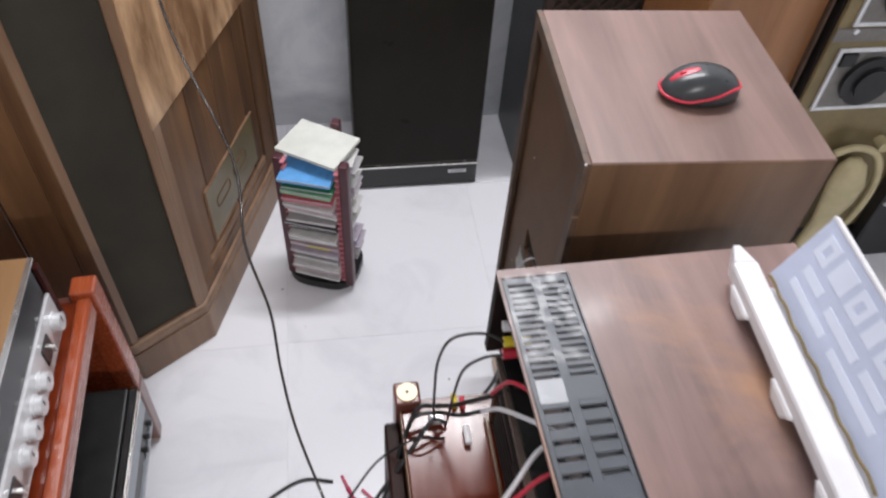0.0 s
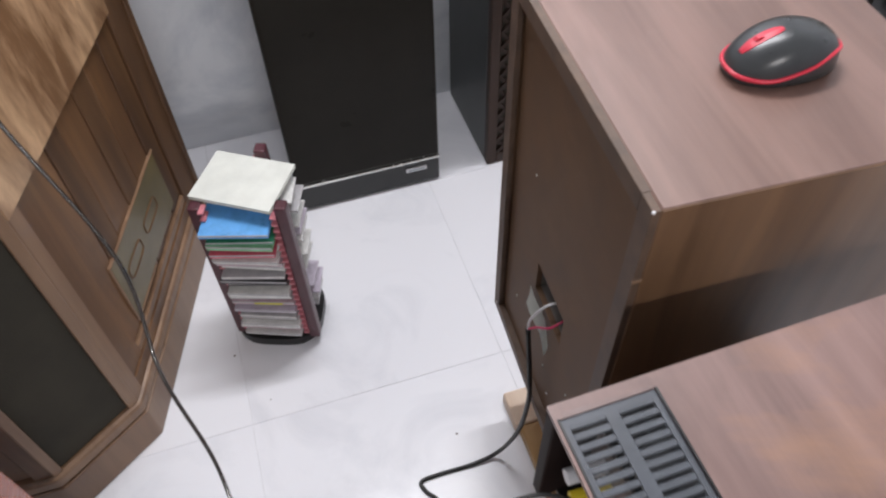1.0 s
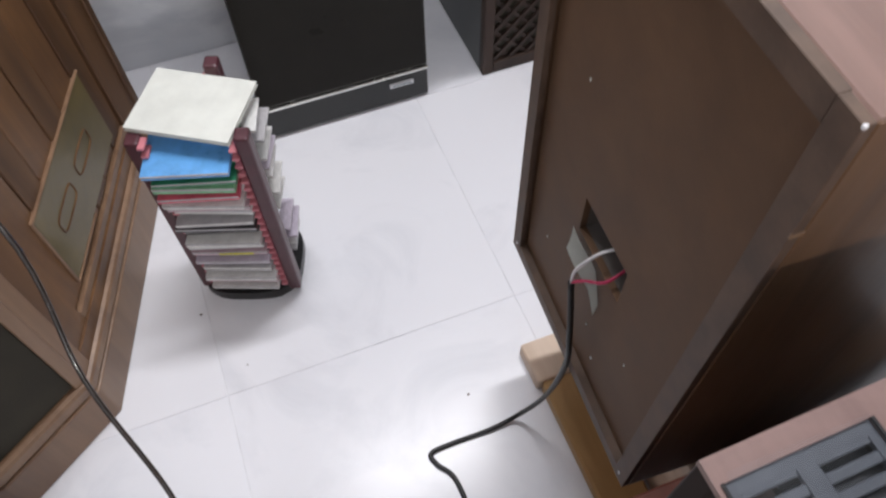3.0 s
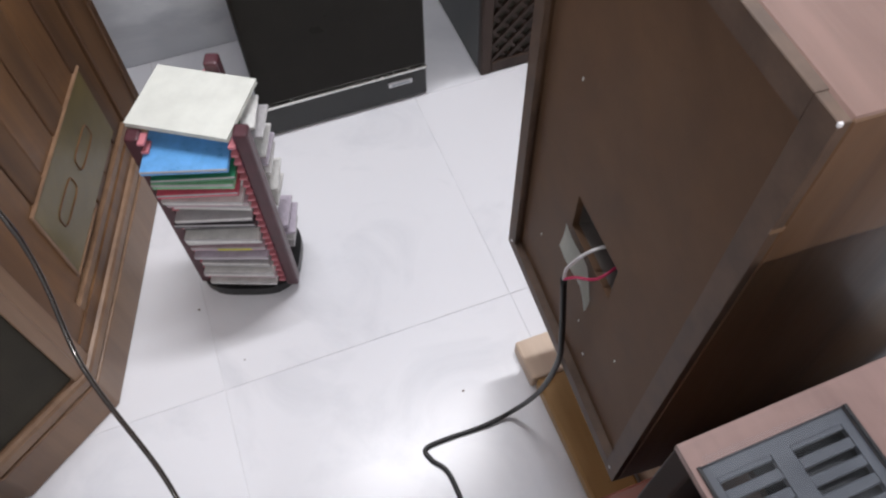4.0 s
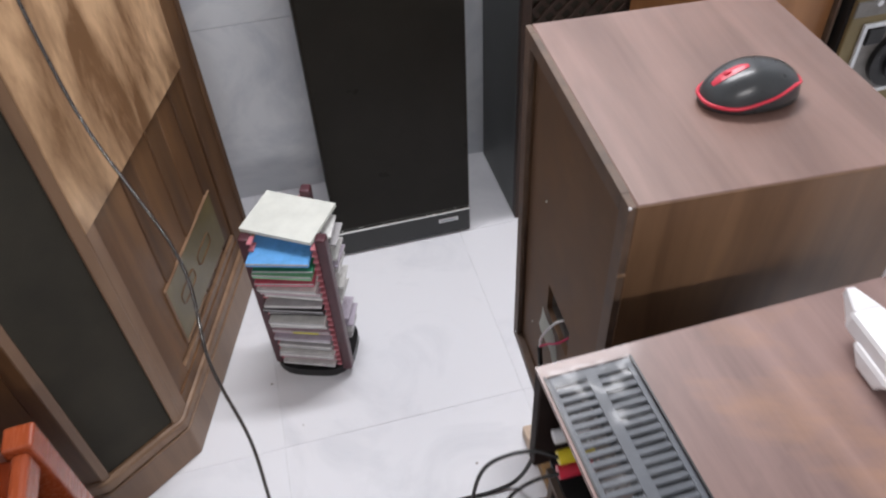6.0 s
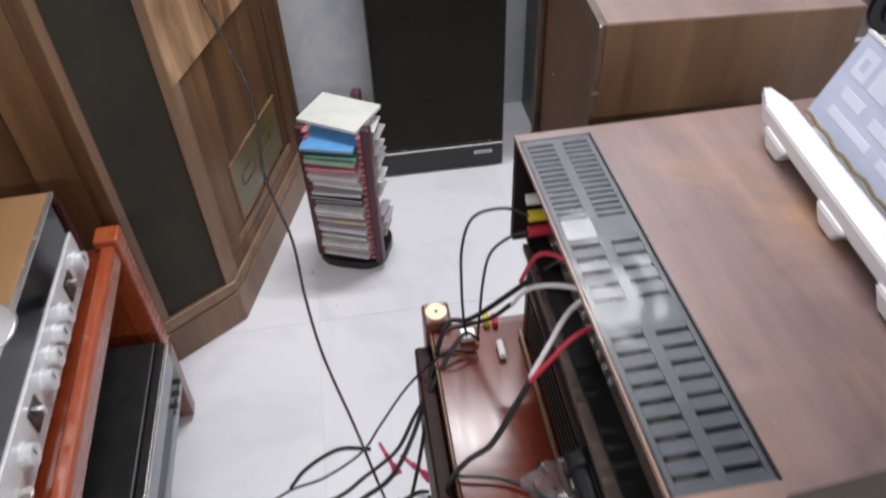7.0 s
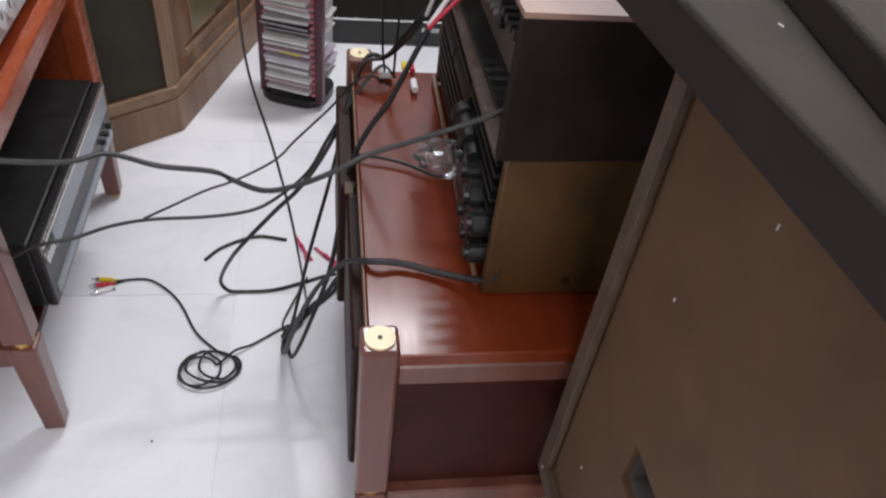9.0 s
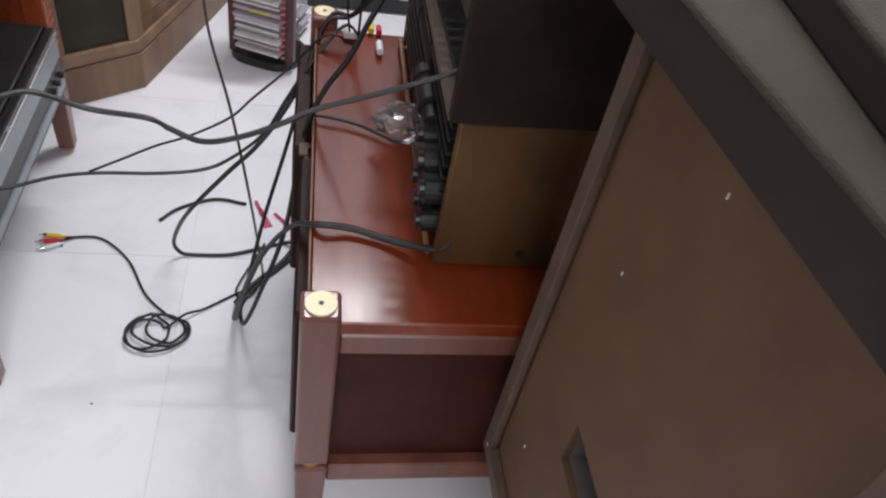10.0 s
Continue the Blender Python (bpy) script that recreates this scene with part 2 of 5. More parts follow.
DIAL = plain("dial_glass", (0.008, 0.009, 0.011), 0.08, vary=0.2)
RCV_TOP = wood("light_walnut_top", (0.22, 0.115, 0.045), (0.36, 0.21, 0.10), "Y", 0.9, 0.35, 0.2)
MAROON = plain("maroon_plastic", (0.075, 0.022, 0.030), 0.35, vary=0.15, scale=30)
PINK = plain("pink_plastic", (0.55, 0.19, 0.22), 0.45, vary=0.1)
WHITE_PL = plain("white_plastic", (0.80, 0.79, 0.80), 0.4, vary=0.05)
PAPER = plain("paper_cover", (0.66, 0.68, 0.63), 0.6, vary=0.07, scale=22)
PALE_BLUE = plain("pale_blue_card", (0.54, 0.59, 0.74), 0.5, vary=0.06)
PALE_PRINT = plain("pale_print", (0.70, 0.75, 0.87), 0.5, vary=0.04)
RUBBER = plain("black_cable", (0.010, 0.010, 0.010), 0.45, vary=0.3, scale=60)
BROWN_CABLE = plain("brown_black_cable", (0.026, 0.019, 0.015), 0.2, vary=0.3, scale=60, bump=0.0, coat=0.5)
GREY_CABLE = plain("grey_twin_cable", (0.019, 0.019, 0.019), 0.5, vary=0.25, scale=60)
MOUSE_BODY = plain("mouse_plastic", (0.035, 0.038, 0.040), 0.3, vary=0.1, scale=40)
RED_PL = plain("red_plastic", (0.60, 0.03, 0.06), 0.35, vary=0.1)
MAGENTA = plain("magenta_red_plastic", (0.52, 0.025, 0.10), 0.4, vary=0.15)
YELLOW_PL = plain("yellow_plastic", (0.75, 0.58, 0.03), 0.4, vary=0.1)
# darker golden copy of the pine, with the loudspeaker's shade in its colour
PINE_SHADED = wood("golden_pine_plank", (0.30, 0.165, 0.055), (0.52, 0.32, 0.13), "Y", 1.0, 0.45)
PINE = wood("pine_plank", (0.58, 0.42, 0.30), (0.80, 0.66, 0.53), "Y", 1.0, 0.5)
BEIGE = plain("beige_hose", (0.50, 0.43, 0.25), 0.5, vary=0.15)
OLIVE_METAL = plain("olive_brass_front", (0.22, 0.17, 0.085), 0.35, 0.4, 0.2, 10)
LATTICE = wood("carved_lattice", (0.022, 0.012, 0.008), (0.065, 0.036, 0.024), "Z", 1.0, 0.6)
GREY_SIDE = plain("grey_painted_side", (0.065, 0.069, 0.069), 0.4, vary=0.12, scale=6)
BROWN_CAB = wood("reddish_cabinet", (0.20, 0.085, 0.030), (0.36, 0.17, 0.070), "Z", 0.8, 0.35, 0.2)
# lamplight on the oak side painted in: paler tone, slanting streaks for reflections
OAK_LIT = wood("oak_light_veneer", (0.20, 0.105, 0.050), (0.66, 0.43, 0.25), "D", 1.3, 0.35, 0.2, 0.13)
STEEL_DULL = plain("dull_steel", (0.22, 0.205, 0.19), 0.45, 0.6, 0.15, 40)
CLEAR = glass_mat("clear_film", (0.93, 0.95, 0.96), 0.12)
DISC_SILVER = plain("disc_silver", (0.70, 0.70, 0.68), 0.18, 0.6, 0.06, 30)


# ---- mesh helpers ----
def box(bm, x0, x1, y0, y1, z0, z1, bevel=0.0, seg=1):
    r = bmesh.ops.create_cube(bm, size=1.0)
    vs = r["verts"]
    for v in vs:
        v.co = Vector(((x0 + x1) / 2 + v.co.x * (x1 - x0), (y0 + y1) / 2 + v.co.y * (y1 - y0), (z0 + z1) / 2 + v.co.z * (z1 - z0)))
    if bevel:
        es = list({e for v in vs for e in v.link_edges})
        bmesh.ops.bevel(bm, geom=es, offset=bevel, segments=seg, profile=0.5, affect="EDGES")
    return bm


def boxed(*a, **k):
    return box(bmesh.new(), *a, **k)


def prism(pts, z0, z1, bevel=0.0):
    """An upright prism over a plan outline, anticlockwise."""
    bm = bmesh.new()
    lo = [bm.verts.new((x, y, z0)) for x, y in pts]
    hi = [bm.verts.new((x, y, z1)) for x, y in pts]
    n = len(pts)
    bm.faces.new(lo[::-1])
    bm.faces.new(hi)
    for i in range(n):
        bm.faces.new((lo[i], lo[(i + 1) % n], hi[(i + 1) % n], hi[i]))
    if bevel:
        bmesh.ops.bevel(bm, geom=list(bm.edges), offset=bevel, segments=2, profile=0.5, affect="EDGES")
    return bm


def holed_plate(axis, u0, u1, v0, v1, h0, h1, k0, k1, t0, t1):
    """A plate with one rectangular hole, as one joined mesh. axis: the thin direction, X or Z."""
    bm = bmesh.new()
    us, vs = (u0, h0, h1, u1), (v0, k0, k1, v1)

    def at(u, v, t):
        return (t, u, v) if axis == "X" else (u, v, t)

    g = [[[bm.verts.new(at(u, v, t)) for v in vs] for u in us] for t in (t0, t1)]
    for i in range(3):
        for j in range(3):
            if i == 1 and j == 1:
                continue
            for k in (0, 1):
                bm.faces.new((g[k][i][j], g[k][i + 1][j], g[k][i + 1][j + 1], g[k][i][j + 1]))

    def wall(a, b):
        bm.faces.new((g[0][a[0]][a[1]], g[0][b[0]][b[1]], g[1][b[0]][b[1]], g[1][a[0]][a[1]]))

    for i in range(3):
        wall((i, 0), (i + 1, 0)), wall((i, 3), (i + 1, 3)), wall((0, i), (0, i + 1)), wall((3, i), (3, i + 1))
    wall((1, 1), (2, 1)), wall((1, 2), (2, 2)), wall((1, 1), (1, 2)), wall((2, 1), (2, 2))
    return bm


def cyl(bm, c, r, h, axis="Z", seg=24, r2=None):
    rot = {"X": Matrix.Rotation(radians(90), 4, "Y"), "Y": Matrix.Rotation(radians(-90), 4, "X"), "Z": Matrix()}[axis]
    bmesh.ops.create_cone(bm, cap_ends=True, segments=seg, radius1=r, radius2=r if r2 is None else r2, depth=h, matrix=Matrix.Translation(c) @ rot)
    return bm


def torus(bm, c, R, r, axis="Z", seg=32, ring=8, sx=1.0, sy=1.0):
    rot = {"X": Matrix.Rotation(radians(90), 3, "Y"), "Y": Matrix.Rotation(radians(90), 3, "X"), "Z": Matrix.Identity(3)}[axis]
    rows = []
    for i in range(seg):
        a = 2 * math.pi * i / seg
        row = []
        for j in range(ring):
            b = 2 * math.pi * j / ring
            p = Vector(((R + r * math.cos(b)) * math.cos(a) * sx, (R + r * math.cos(b)) * math.sin(a) * sy, r * math.sin(b)))
            row.append(bm.verts.new(Vector(c) + rot @ p))
        rows.append(row)
    for i in range(seg):
        for j in range(ring):
            bm.faces.new((rows[i][j], rows[(i + 1) % seg][j], rows[(i + 1) % seg][(j + 1) % ring], rows[i][(j + 1) % ring]))
    return bm


def spline(pts, per=8):
    """Catmull-Rom through the points."""
    p = [Vector(q) for q in pts]
    p = [2 * p[0] - p[1]] + p + [2 * p[-1] - p[-2]]
    out = []
    for i in range(1, len(p) - 2):
        for k in range(per):
            t = k / per
            a, b, c, d = p[i - 1], p[i], p[i + 1], p[i + 2]
            out.append(0.5 * (2 * b + (c - a) * t + (2 * a - 5 * b + 4 * c - d) * t * t + (3 * b - a - 3 * c + d) * t ** 3))
    out.append(p[-2])
    return out


def tube(pts, r, flat=1.0, seg=8, per=8, bm=None):
    """A cable through the points; flat over 1 widens it sideways."""
    bm = bm or bmesh.new()
    path = spline(pts, per)
    rings, side = [], None
    for i, q in enumerate(path):
        d = (path[min(i + 1, len(path) - 1)] - path[max(i - 1, 0)]).normalized()
        up = Vector((0, 0, 1)) if abs(d.z) < 0.95 else Vector((1, 0, 0))
        s = d.cross(up).normalized()
        if side is not None and s.dot(side) < 0:
            s = -s
        side = s
        n = s.cross(d)
        rings.append([bm.verts.new(q + s * (r * flat * math.cos(2 * math.pi * j / seg)) + n * (r * math.sin(2 * math.pi * j / seg))) for j in range(seg)])
    for a, b in zip(rings, rings[1:]):
        for j in range(seg):
            bm.faces.new((a[j], a[(j + 1) % seg], b[(j + 1) % seg], b[j]))
    bm.faces.new(rings[0])
    bm.faces.new(rings[-1][::-1])
    return bm


def mesh_ob(name, bm, material, smooth=False):
    bmesh.ops.recalc_face_normals(bm, faces=bm.faces)
    me = bpy.data.meshes.new(name)
    bm.to_mesh(me)
    bm.free()
    me.materials.append(material)
    if smooth:
        for p in me.polygons:
            p.use_smooth = True
    return new(name, me)


def part(name, bm, material, parent, label="", m=None, smooth=False):
    ob = mesh_ob(name, bm, material, smooth)
    ob.parent = parent
    if m is not None:
        ob.matrix_basis = m
    return tagged(ob, label)


def again(ob, parent, m):
    """Another piece on the same mesh."""
    o = new(ob.name.split(".")[0], ob.data)
    o.parent = parent
    o.matrix_basis = m
    return o


def thing(name, m, label, category, group="", kind=""):
    ob = new(name)
    ob.matrix_basis = m
    ob.empty_display_size = 0.05
    return tagged(ob, label, category, group, kind)


def solo(name, bm, material, label, category, group="", kind="", smooth=False):
    return tagged(mesh_ob(name, bm, material, smooth), label, category, group, kind)


T = Matrix.Translation
X0, X1, Y0, Y1, H = -1.75, 1.45, -3.2, 0.965, 2.75

# ---- room ----
floor = solo("floor", boxed(X0 - 0.1, X1 + 0.1, Y0 - 0.1, Y1 + 0.1, -0.12, -0.0016), GROUT, "pale grey grout bed under the floor tiles", "floor", kind="structure")
solo("ceiling", boxed(X0 - 0.1, X1 + 0.1, Y0 - 0.1, Y1 + 0.1, H, H + 0.1), CEIL, "plain white painted ceiling", "ceiling", kind="structure")
wall_n = solo("wall_north", boxed(X0 - 0.1, X1 + 0.1, Y1 + 0.008, Y1 + 0.1, -0.12, H), GROUT, "wall clad in pale marbled tiles", "wall", kind="structure")
solo("wall_south", boxed(X0 - 0.1, X1 + 0.1, Y0 - 0.1, Y0, -0.12, H), PAINT, "plain white painted wall", "wall", kind="structure")
solo("wall_west", boxed(X0 - 0.1, X0, Y0, Y1 + 0.008, -0.12, H), PAINT, "plain white painted wall", "wall", kind="structure")
solo("wall_east", boxed(X1, X1 + 0.1, Y0, Y1 + 0.008, -0.12, H), PAINT, "plain white painted wall", "wall", kind="structure")

tube_lamp = thing("tube_lamp", T((-0.15, Y0, 2.42)), "white fluorescent tube lamp on the painted wall", "lamp")
part("housing", boxed(-0.62, 0.62, 0.0, 0.045, -0.02, 0.035, 0.006), WHITE_PL, tube_lamp)
part("tube", cyl(bmesh.new(), (0, 0.062, 0.0), 0.013, 1.18, "X", 16), glow("tube_glow", (1.0, 0.975, 0.95), 5.0), tube_lamp, "glowing fluorescent tube", smooth=True)
ceiling_tube = thing("tube_lamp", T((TUBE_X, TUBE_Y, H)), "white fluorescent tube lamp under the painted ceiling", "lamp")
part("housing", boxed(-0.62, 0.62, -0.03, 0.03, -0.06, 0.0, 0.006), WHITE_PL, ceiling_tube)
part("tube", cyl(bmesh.new(), (0, 0, -0.082), 0.013, 1.18, "X", 16), glow("ceiling_tube_glow", (0.95, 0.98, 1.0), 8.0), ceiling_tube, "glowing fluorescent tube", smooth=True)


# ---- fridge ----
def build_fridge():
    f = thing("fridge", T((-0.168, 0.6, 0)), "dark charcoal enamel fridge standing against the tiled wall", "fridge")
    w = 0.203
    part("body", boxed(-w + 0.004, w - 0.004, 0.045, 0.35, 0.02, 1.215, 0.01, 2), FRIDGE, f)
    part("door", boxed(-w, w, 0.0, 0.04, 0.098, 1.22, 0.008, 2), FRIDGE, f, "dark enamel fridge door")
    part("kick_panel", boxed(-w, w, 0.002, 0.043, 0.004, 0.0875, 0.005, 2), FRIDGE_LOW, f, "dark grey plinth panel")
    part("trim_strip", boxed(-w, w, -0.003, 0.03, 0.089, 0.0965, 0.0015), CHROME, f, "bright metal trim strip")
    part("gasket", boxed(-w + 0.002, w - 0.002, 0.04, 0.046, 0.1, 1.215), BLACK_PLASTIC, f)
    badge = part("badge", boxed(0.105, 0.165, -0.002, 0.003, 0.055, 0.069, 0.001), SILVER, f, "small silver badge")
    part("lettering", boxed(0.112, 0.158, -0.0028, -0.0016, 0.060, 0.064), SILVER_DULL, badge, "unreadable grey lettering bar")
    for sx in (-1, 1):
        part("foot", cyl(bmesh.new(), (sx * 0.17, 0.06, 0.01), 0.016, 0.02), BLACK_PLASTIC, f)
    return f


build_fridge()


# ---- carved cabinet beyond the fridge ----
def build_lattice_cabinet():
    c = thing("lattice_cabinet", T((0.182, 0.62, 0)), "dark cabinet with grey side and carved lattice front", "cabinet")
    part("body", boxed(0.0, 0.42, 0.012, 0.335, 0.0, 1.2, 0.004), GREY_SIDE, c, "grey painted carcass")
    fr = bmesh.new()
    for a in ((0.0, 0.028, 0.0, 1.2), (0.392, 0.42, 0.0, 1.2)):
        box(fr, a[0], a[1], -0.012, 0.012, a[2], a[3], 0.003)
    for z in (0.0, 0.56, 1.165):
        box(fr, 0.028, 0.392, -0.011, 0.012, z, z + 0.035, 0.003)
    part("front_frame", fr, LATTICE, c, "dark carved wooden frame")
    part("front_cloth", boxed(0.028, 0.392, 0.002, 0.011, 0.035, 1.165), GRILLE, c)
    la = bmesh.new()
    for z0, z1 in ((0.035, 0.56), (0.595, 1.165)):
        for k in range(-16, 30):
            for s in (1, -1):
                a = k * 0.045
                # one diagonal slat, clipped to the panel
                x_lo, x_hi = 0.03, 0.39
                f0 = (lambda x: z0 + a + (x - x_lo)) if s == 1 else (lambda x: z0 + a + (x_hi - x))
                ts = [x_lo + (x_hi - x_lo) * i / 40 for i in range(41)]
                ins = [x for x in ts if z0 <= f0(x) <= z1]
                if len(ins) < 3:
                    continue
                u, v = Vector((ins[0], 0, f0(ins[0]))), Vector((ins[-1], 0, f0(ins[-1])))
                d = (v - u).normalized()
                n = Vector((-d.z, 0, d.x)) * 0.005
                yy = -0.006 if s == 1 else -0.003
                vs = [bm_v for bm_v in (la.verts.new(w + Vector((0, y, 0))) for y in (yy, 0.004) for w in (u + n, v + n, v - n, u - n))]
                la.faces.new(vs[:4])
                for i in range(4):
                    la.faces.new((vs[i], vs[(i + 1) % 4], vs[4 + (i + 1) % 4], vs[4 + i]))
    part("lattice", la, LATTICE, c, "carved dark diagonal lattice")
    return c


build_lattice_cabinet()


# ---- reddish cabinet and the instrument rack beside it ----
def build_side_things():
    c = thing("wooden_cabinet", T((0.46, 0.25, 0)), "tall reddish-brown wooden cabinet with plain side", "cabinet")
    part("body", boxed(0.0, 0.306, 0.0, 0.34, 0.05, 1.25, 0.005), BROWN_CAB, c)
    part("plinth", boxed(0.01, 0.296, 0.015, 0.33, 0.0, 0.05), EDGE_TRIM, c)
    part("edge_strip", boxed(0.306, 0.313, -0.012, 0.1, 0.05, 1.25, 0.002), EDGE_TRIM, c, "dark strip along the corner")
    g = thing("tape_recorder", T((0.778, 0.2, 0)), "olive metal recorder with round units in pale square frames", "recorder")
    part("case", boxed(0.0, 0.60, 0.012, 0.36, 0.0, 1.24, 0.006), BLACK_METAL, g)
    part("front_plate", boxed(0.0, 0.60, 0.0, 0.012, 0.10, 1.22, 0.003), OLIVE_METAL, g, "worn olive metal front plate")
    for zc in (0.664, 0.912):
        xc, hx, hz, b = 0.152, 0.112, 0.088, 0.0055
        fr = bmesh.new()
        for sg in (-1, 1):
            box(fr, xc + sg * hx - b, xc + sg * hx + b, -0.007, 0.0, zc - hz - b, zc + hz + b, 0.001)
            box(fr, xc - hx + b, xc + hx - b, -0.0065, 0.0, zc + sg * hz - b, zc + sg * hz + b, 0.001)
        unit = part("square_frame", fr, SILVER, g, "pale square metal frame")
        part("mount_plate", boxed(xc - hx + b, xc + hx - b, -0.002, 0.0, zc - hz + b, zc + hz - b), STEEL_DULL, unit, "dull steel mounting plate")
        disc_bm = cyl(cyl(bmesh.new(), (xc, -0.009, zc - 0.004), 0.07, 0.014, "Y", 40), (xc + 0.008, -0.02, zc - 0.008), 0.046, 0.012, "Y", 32)
        part("dark_disc", disc_bm, BLACK_PLASTIC, unit, "dark round disc")
        part("corner_block", boxed(xc - hx + 0.008, xc - hx + 0.05, -0.012, -0.002, zc + hz - 0.045, zc + hz - 0.008, 0.002), BLACK_PLASTIC, unit)
        part("clip", boxed(xc + 0.04, xc + hx - 0.008, -0.008, -0.002, zc + hz - 0.03, zc + hz - 0.02, 0.001), SILVER, unit)
    part("divider", boxed(0.0, 0.60, -0.004, 0.0, 0.775, 0.812, 0.002), STEEL_DULL, g, "dull steel divider strip")
    for xk in (0.05, 0.14):
        part("rivet", cyl(bmesh.new(), (xk, -0.006, 0.806), 0.007, 0.006, "Y", 14), SILVER, g)
    part("knob", cyl(bmesh.new(), (0.30, -0.018, 0.452), 0.017, 0.036, "Y", 20), BEIGE, g, "cream control knob")
    low = part("lower_unit", boxed(0.395, 0.60, -0.05, 0.0, 0.0, 0.36, 0.006), BLACK_PLASTIC, g, "black lower unit")
    part("lower_rivet", cyl(bmesh.new(), (0.405, -0.053, 0.24), 0.006, 0.006, "Y", 12), SILVER, low)
    hose = thing("hose", T((0.0, 0.0, 0)), "cream hose with a pale cuff standing before the recorder", "hose")
    part("loop", tube([(0.93, 0.165, 0.44), (0.98, 0.16, 0.462), (1.05, 0.155, 0.44), (1.09, 0.15, 0.37), (1.105, 0.15, 0.28), (1.09, 0.15, 0.18), (1.05, 0.15, 0.10), (1.01, 0.15, 0.04), (0.99, 0.15, 0.012)], 0.011, seg=10), BEIGE, hose, "bent cream pipe", smooth=True)
    cuff = bmesh.new()
    ring = []
    for k, (x, zz, r) in enumerate(((0.985, 0.0, 0.04), (0.985, 0.05, 0.036), (0.99, 0.12, 0.03), (1.0, 0.19, 0.034), (1.01, 0.27, 0.05), (1.01, 0.34, 0.056), (1.0, 0.40, 0.044), (0.99, 0.43, 0.02))):
        ring.append([cuff.verts.new((x + r * math.cos(a) * (1 + 0.1 * math.sin(3 * a + k)), 0.15 + 0.6 * r * math.sin(a), zz)) for a in [2 * math.pi * q / 18 for q in range(18)]])
    for a, b in zip(ring, ring[1:]):
        for q in range(18):
            cuff.faces.new((a[q], a[(q + 1) % 18], b[(q + 1) % 18], b[q]))
    cuff.faces.new(ring[0][::-1])
    cuff.faces.new(ring[-1])
    part("cuff", cuff, BEIGE, hose, "soft cream cuff", smooth=True)


build_side_things()


# ---- walnut loudspeakers seen from behind ----
def build_loudspeaker(hole):
    w, d, z0, z1 = 0.366, 0.41, 0.34, 1.048
    s = thing("loudspeaker", T((0, 0, 0)), "walnut veneer loudspeaker with brown hardboard back and a cable hole", "loudspeaker", "pair of walnut loudspeakers")
    t = 0.02
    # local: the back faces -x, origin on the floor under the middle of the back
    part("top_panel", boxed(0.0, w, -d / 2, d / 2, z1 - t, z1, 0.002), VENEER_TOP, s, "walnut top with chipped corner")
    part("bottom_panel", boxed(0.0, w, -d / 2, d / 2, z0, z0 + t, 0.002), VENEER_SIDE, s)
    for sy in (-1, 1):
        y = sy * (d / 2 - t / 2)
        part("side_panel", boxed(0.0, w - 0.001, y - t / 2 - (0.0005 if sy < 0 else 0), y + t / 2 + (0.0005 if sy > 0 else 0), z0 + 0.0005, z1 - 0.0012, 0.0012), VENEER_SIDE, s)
    part("baffle", boxed(w - 0.03, w - 0.012, -d / 2 + t, d / 2 - t, z0 + t, z1 - t), BLACK_PLASTIC, s)
    fr = bmesh.new()
    k = 0.025
    for sy in (-1, 1):
        box(fr, -0.009, -0.0004, min(sy * d / 2, sy * (d / 2 - k)), max(sy * d / 2, sy * (d / 2 - k)), z0, z1 - 0.001, 0.0006)
    box(fr, -0.009, 0.02, -d / 2 + k, d / 2 - k, z0, z0 + k, 0.0006)
    box(fr, -0.009, 0.02, -d / 2 + k, d / 2 - k, z1 - k, z1 - 0.001, 0.0006)
    part("back_trim", fr, EDGE_TRIM, s, "dark trim round the back edge")
    hy0, hy1, hz0, hz1 = -0.060, 0.049, hole, hole + 0.062
    ya, yb, za, zb = -d / 2 + k, d / 2 - k, z0 + k, z1 - k
    bk = holed_plate("X", ya, yb, za, zb, hy0, hy1, hz0, hz1, 0.003, 0.012)
    back = part("back_panel", bk, BACKBOARD, s, "scuffed brown hardboard back")
    cup = bmesh.new()
    box(cup, 0.05, 0.054, hy0, hy1, hz0, hz1)
    box(cup, 0.012, 0.05, hy0 - 0.003, hy0, hz0, hz1)
    box(cup, 0.012, 0.05, hy1, hy1 + 0.003, hz0, hz1)
    box(cup, 0.012, 0.05, hy0, hy1, hz0 - 0.003, hz0)
    box(cup, 0.012, 0.05, hy0, hy1, hz1, hz1 + 0.003)
    part("terminal_cup", cup, CUP_GREY, back, "grey recessed terminal cup")
    part("terminal_plate", boxed(0.04, 0.046, hy0 + 0.006, hy1 - 0.03, hz0 + 0.004, hz0 + 0.045, 0.001), SILVER_DULL, back)
    for i in (0, 1):
        part("terminal_post", cyl(bmesh.new(), (0.032, -0.02 + 0.022 * i, hz0 + 0.028), 0.006, 0.02, "X", 12), CHROME, back)
    for yy, zz in ((-0.19, 0.36), (0.19, 0.36), (-0.05, 0.42)):
        part("screw", cyl(bmesh.new(), (-0.0092 if abs(yy) > 0.1 else 0.002, yy, zz), 0.0022, 0.0015, "X", 10), SILVER, back)
    part("chip", boxed(-0.0094, -0.006, -d / 2 - 0.0004, -d / 2 + 0.0022, z1 - 0.0042, z1 - 0.0008, 0.0006), WHITE_PL, s, "pale chip in the corner")
    part("chip", boxed(-0.0094, 0.003, -d / 2 - 0.0004, -d / 2 + 0.0015, z1 - 0.11, z1 - 0.104, 0.0005), OAK_EDGE, s, "bare chip on the corner edge")
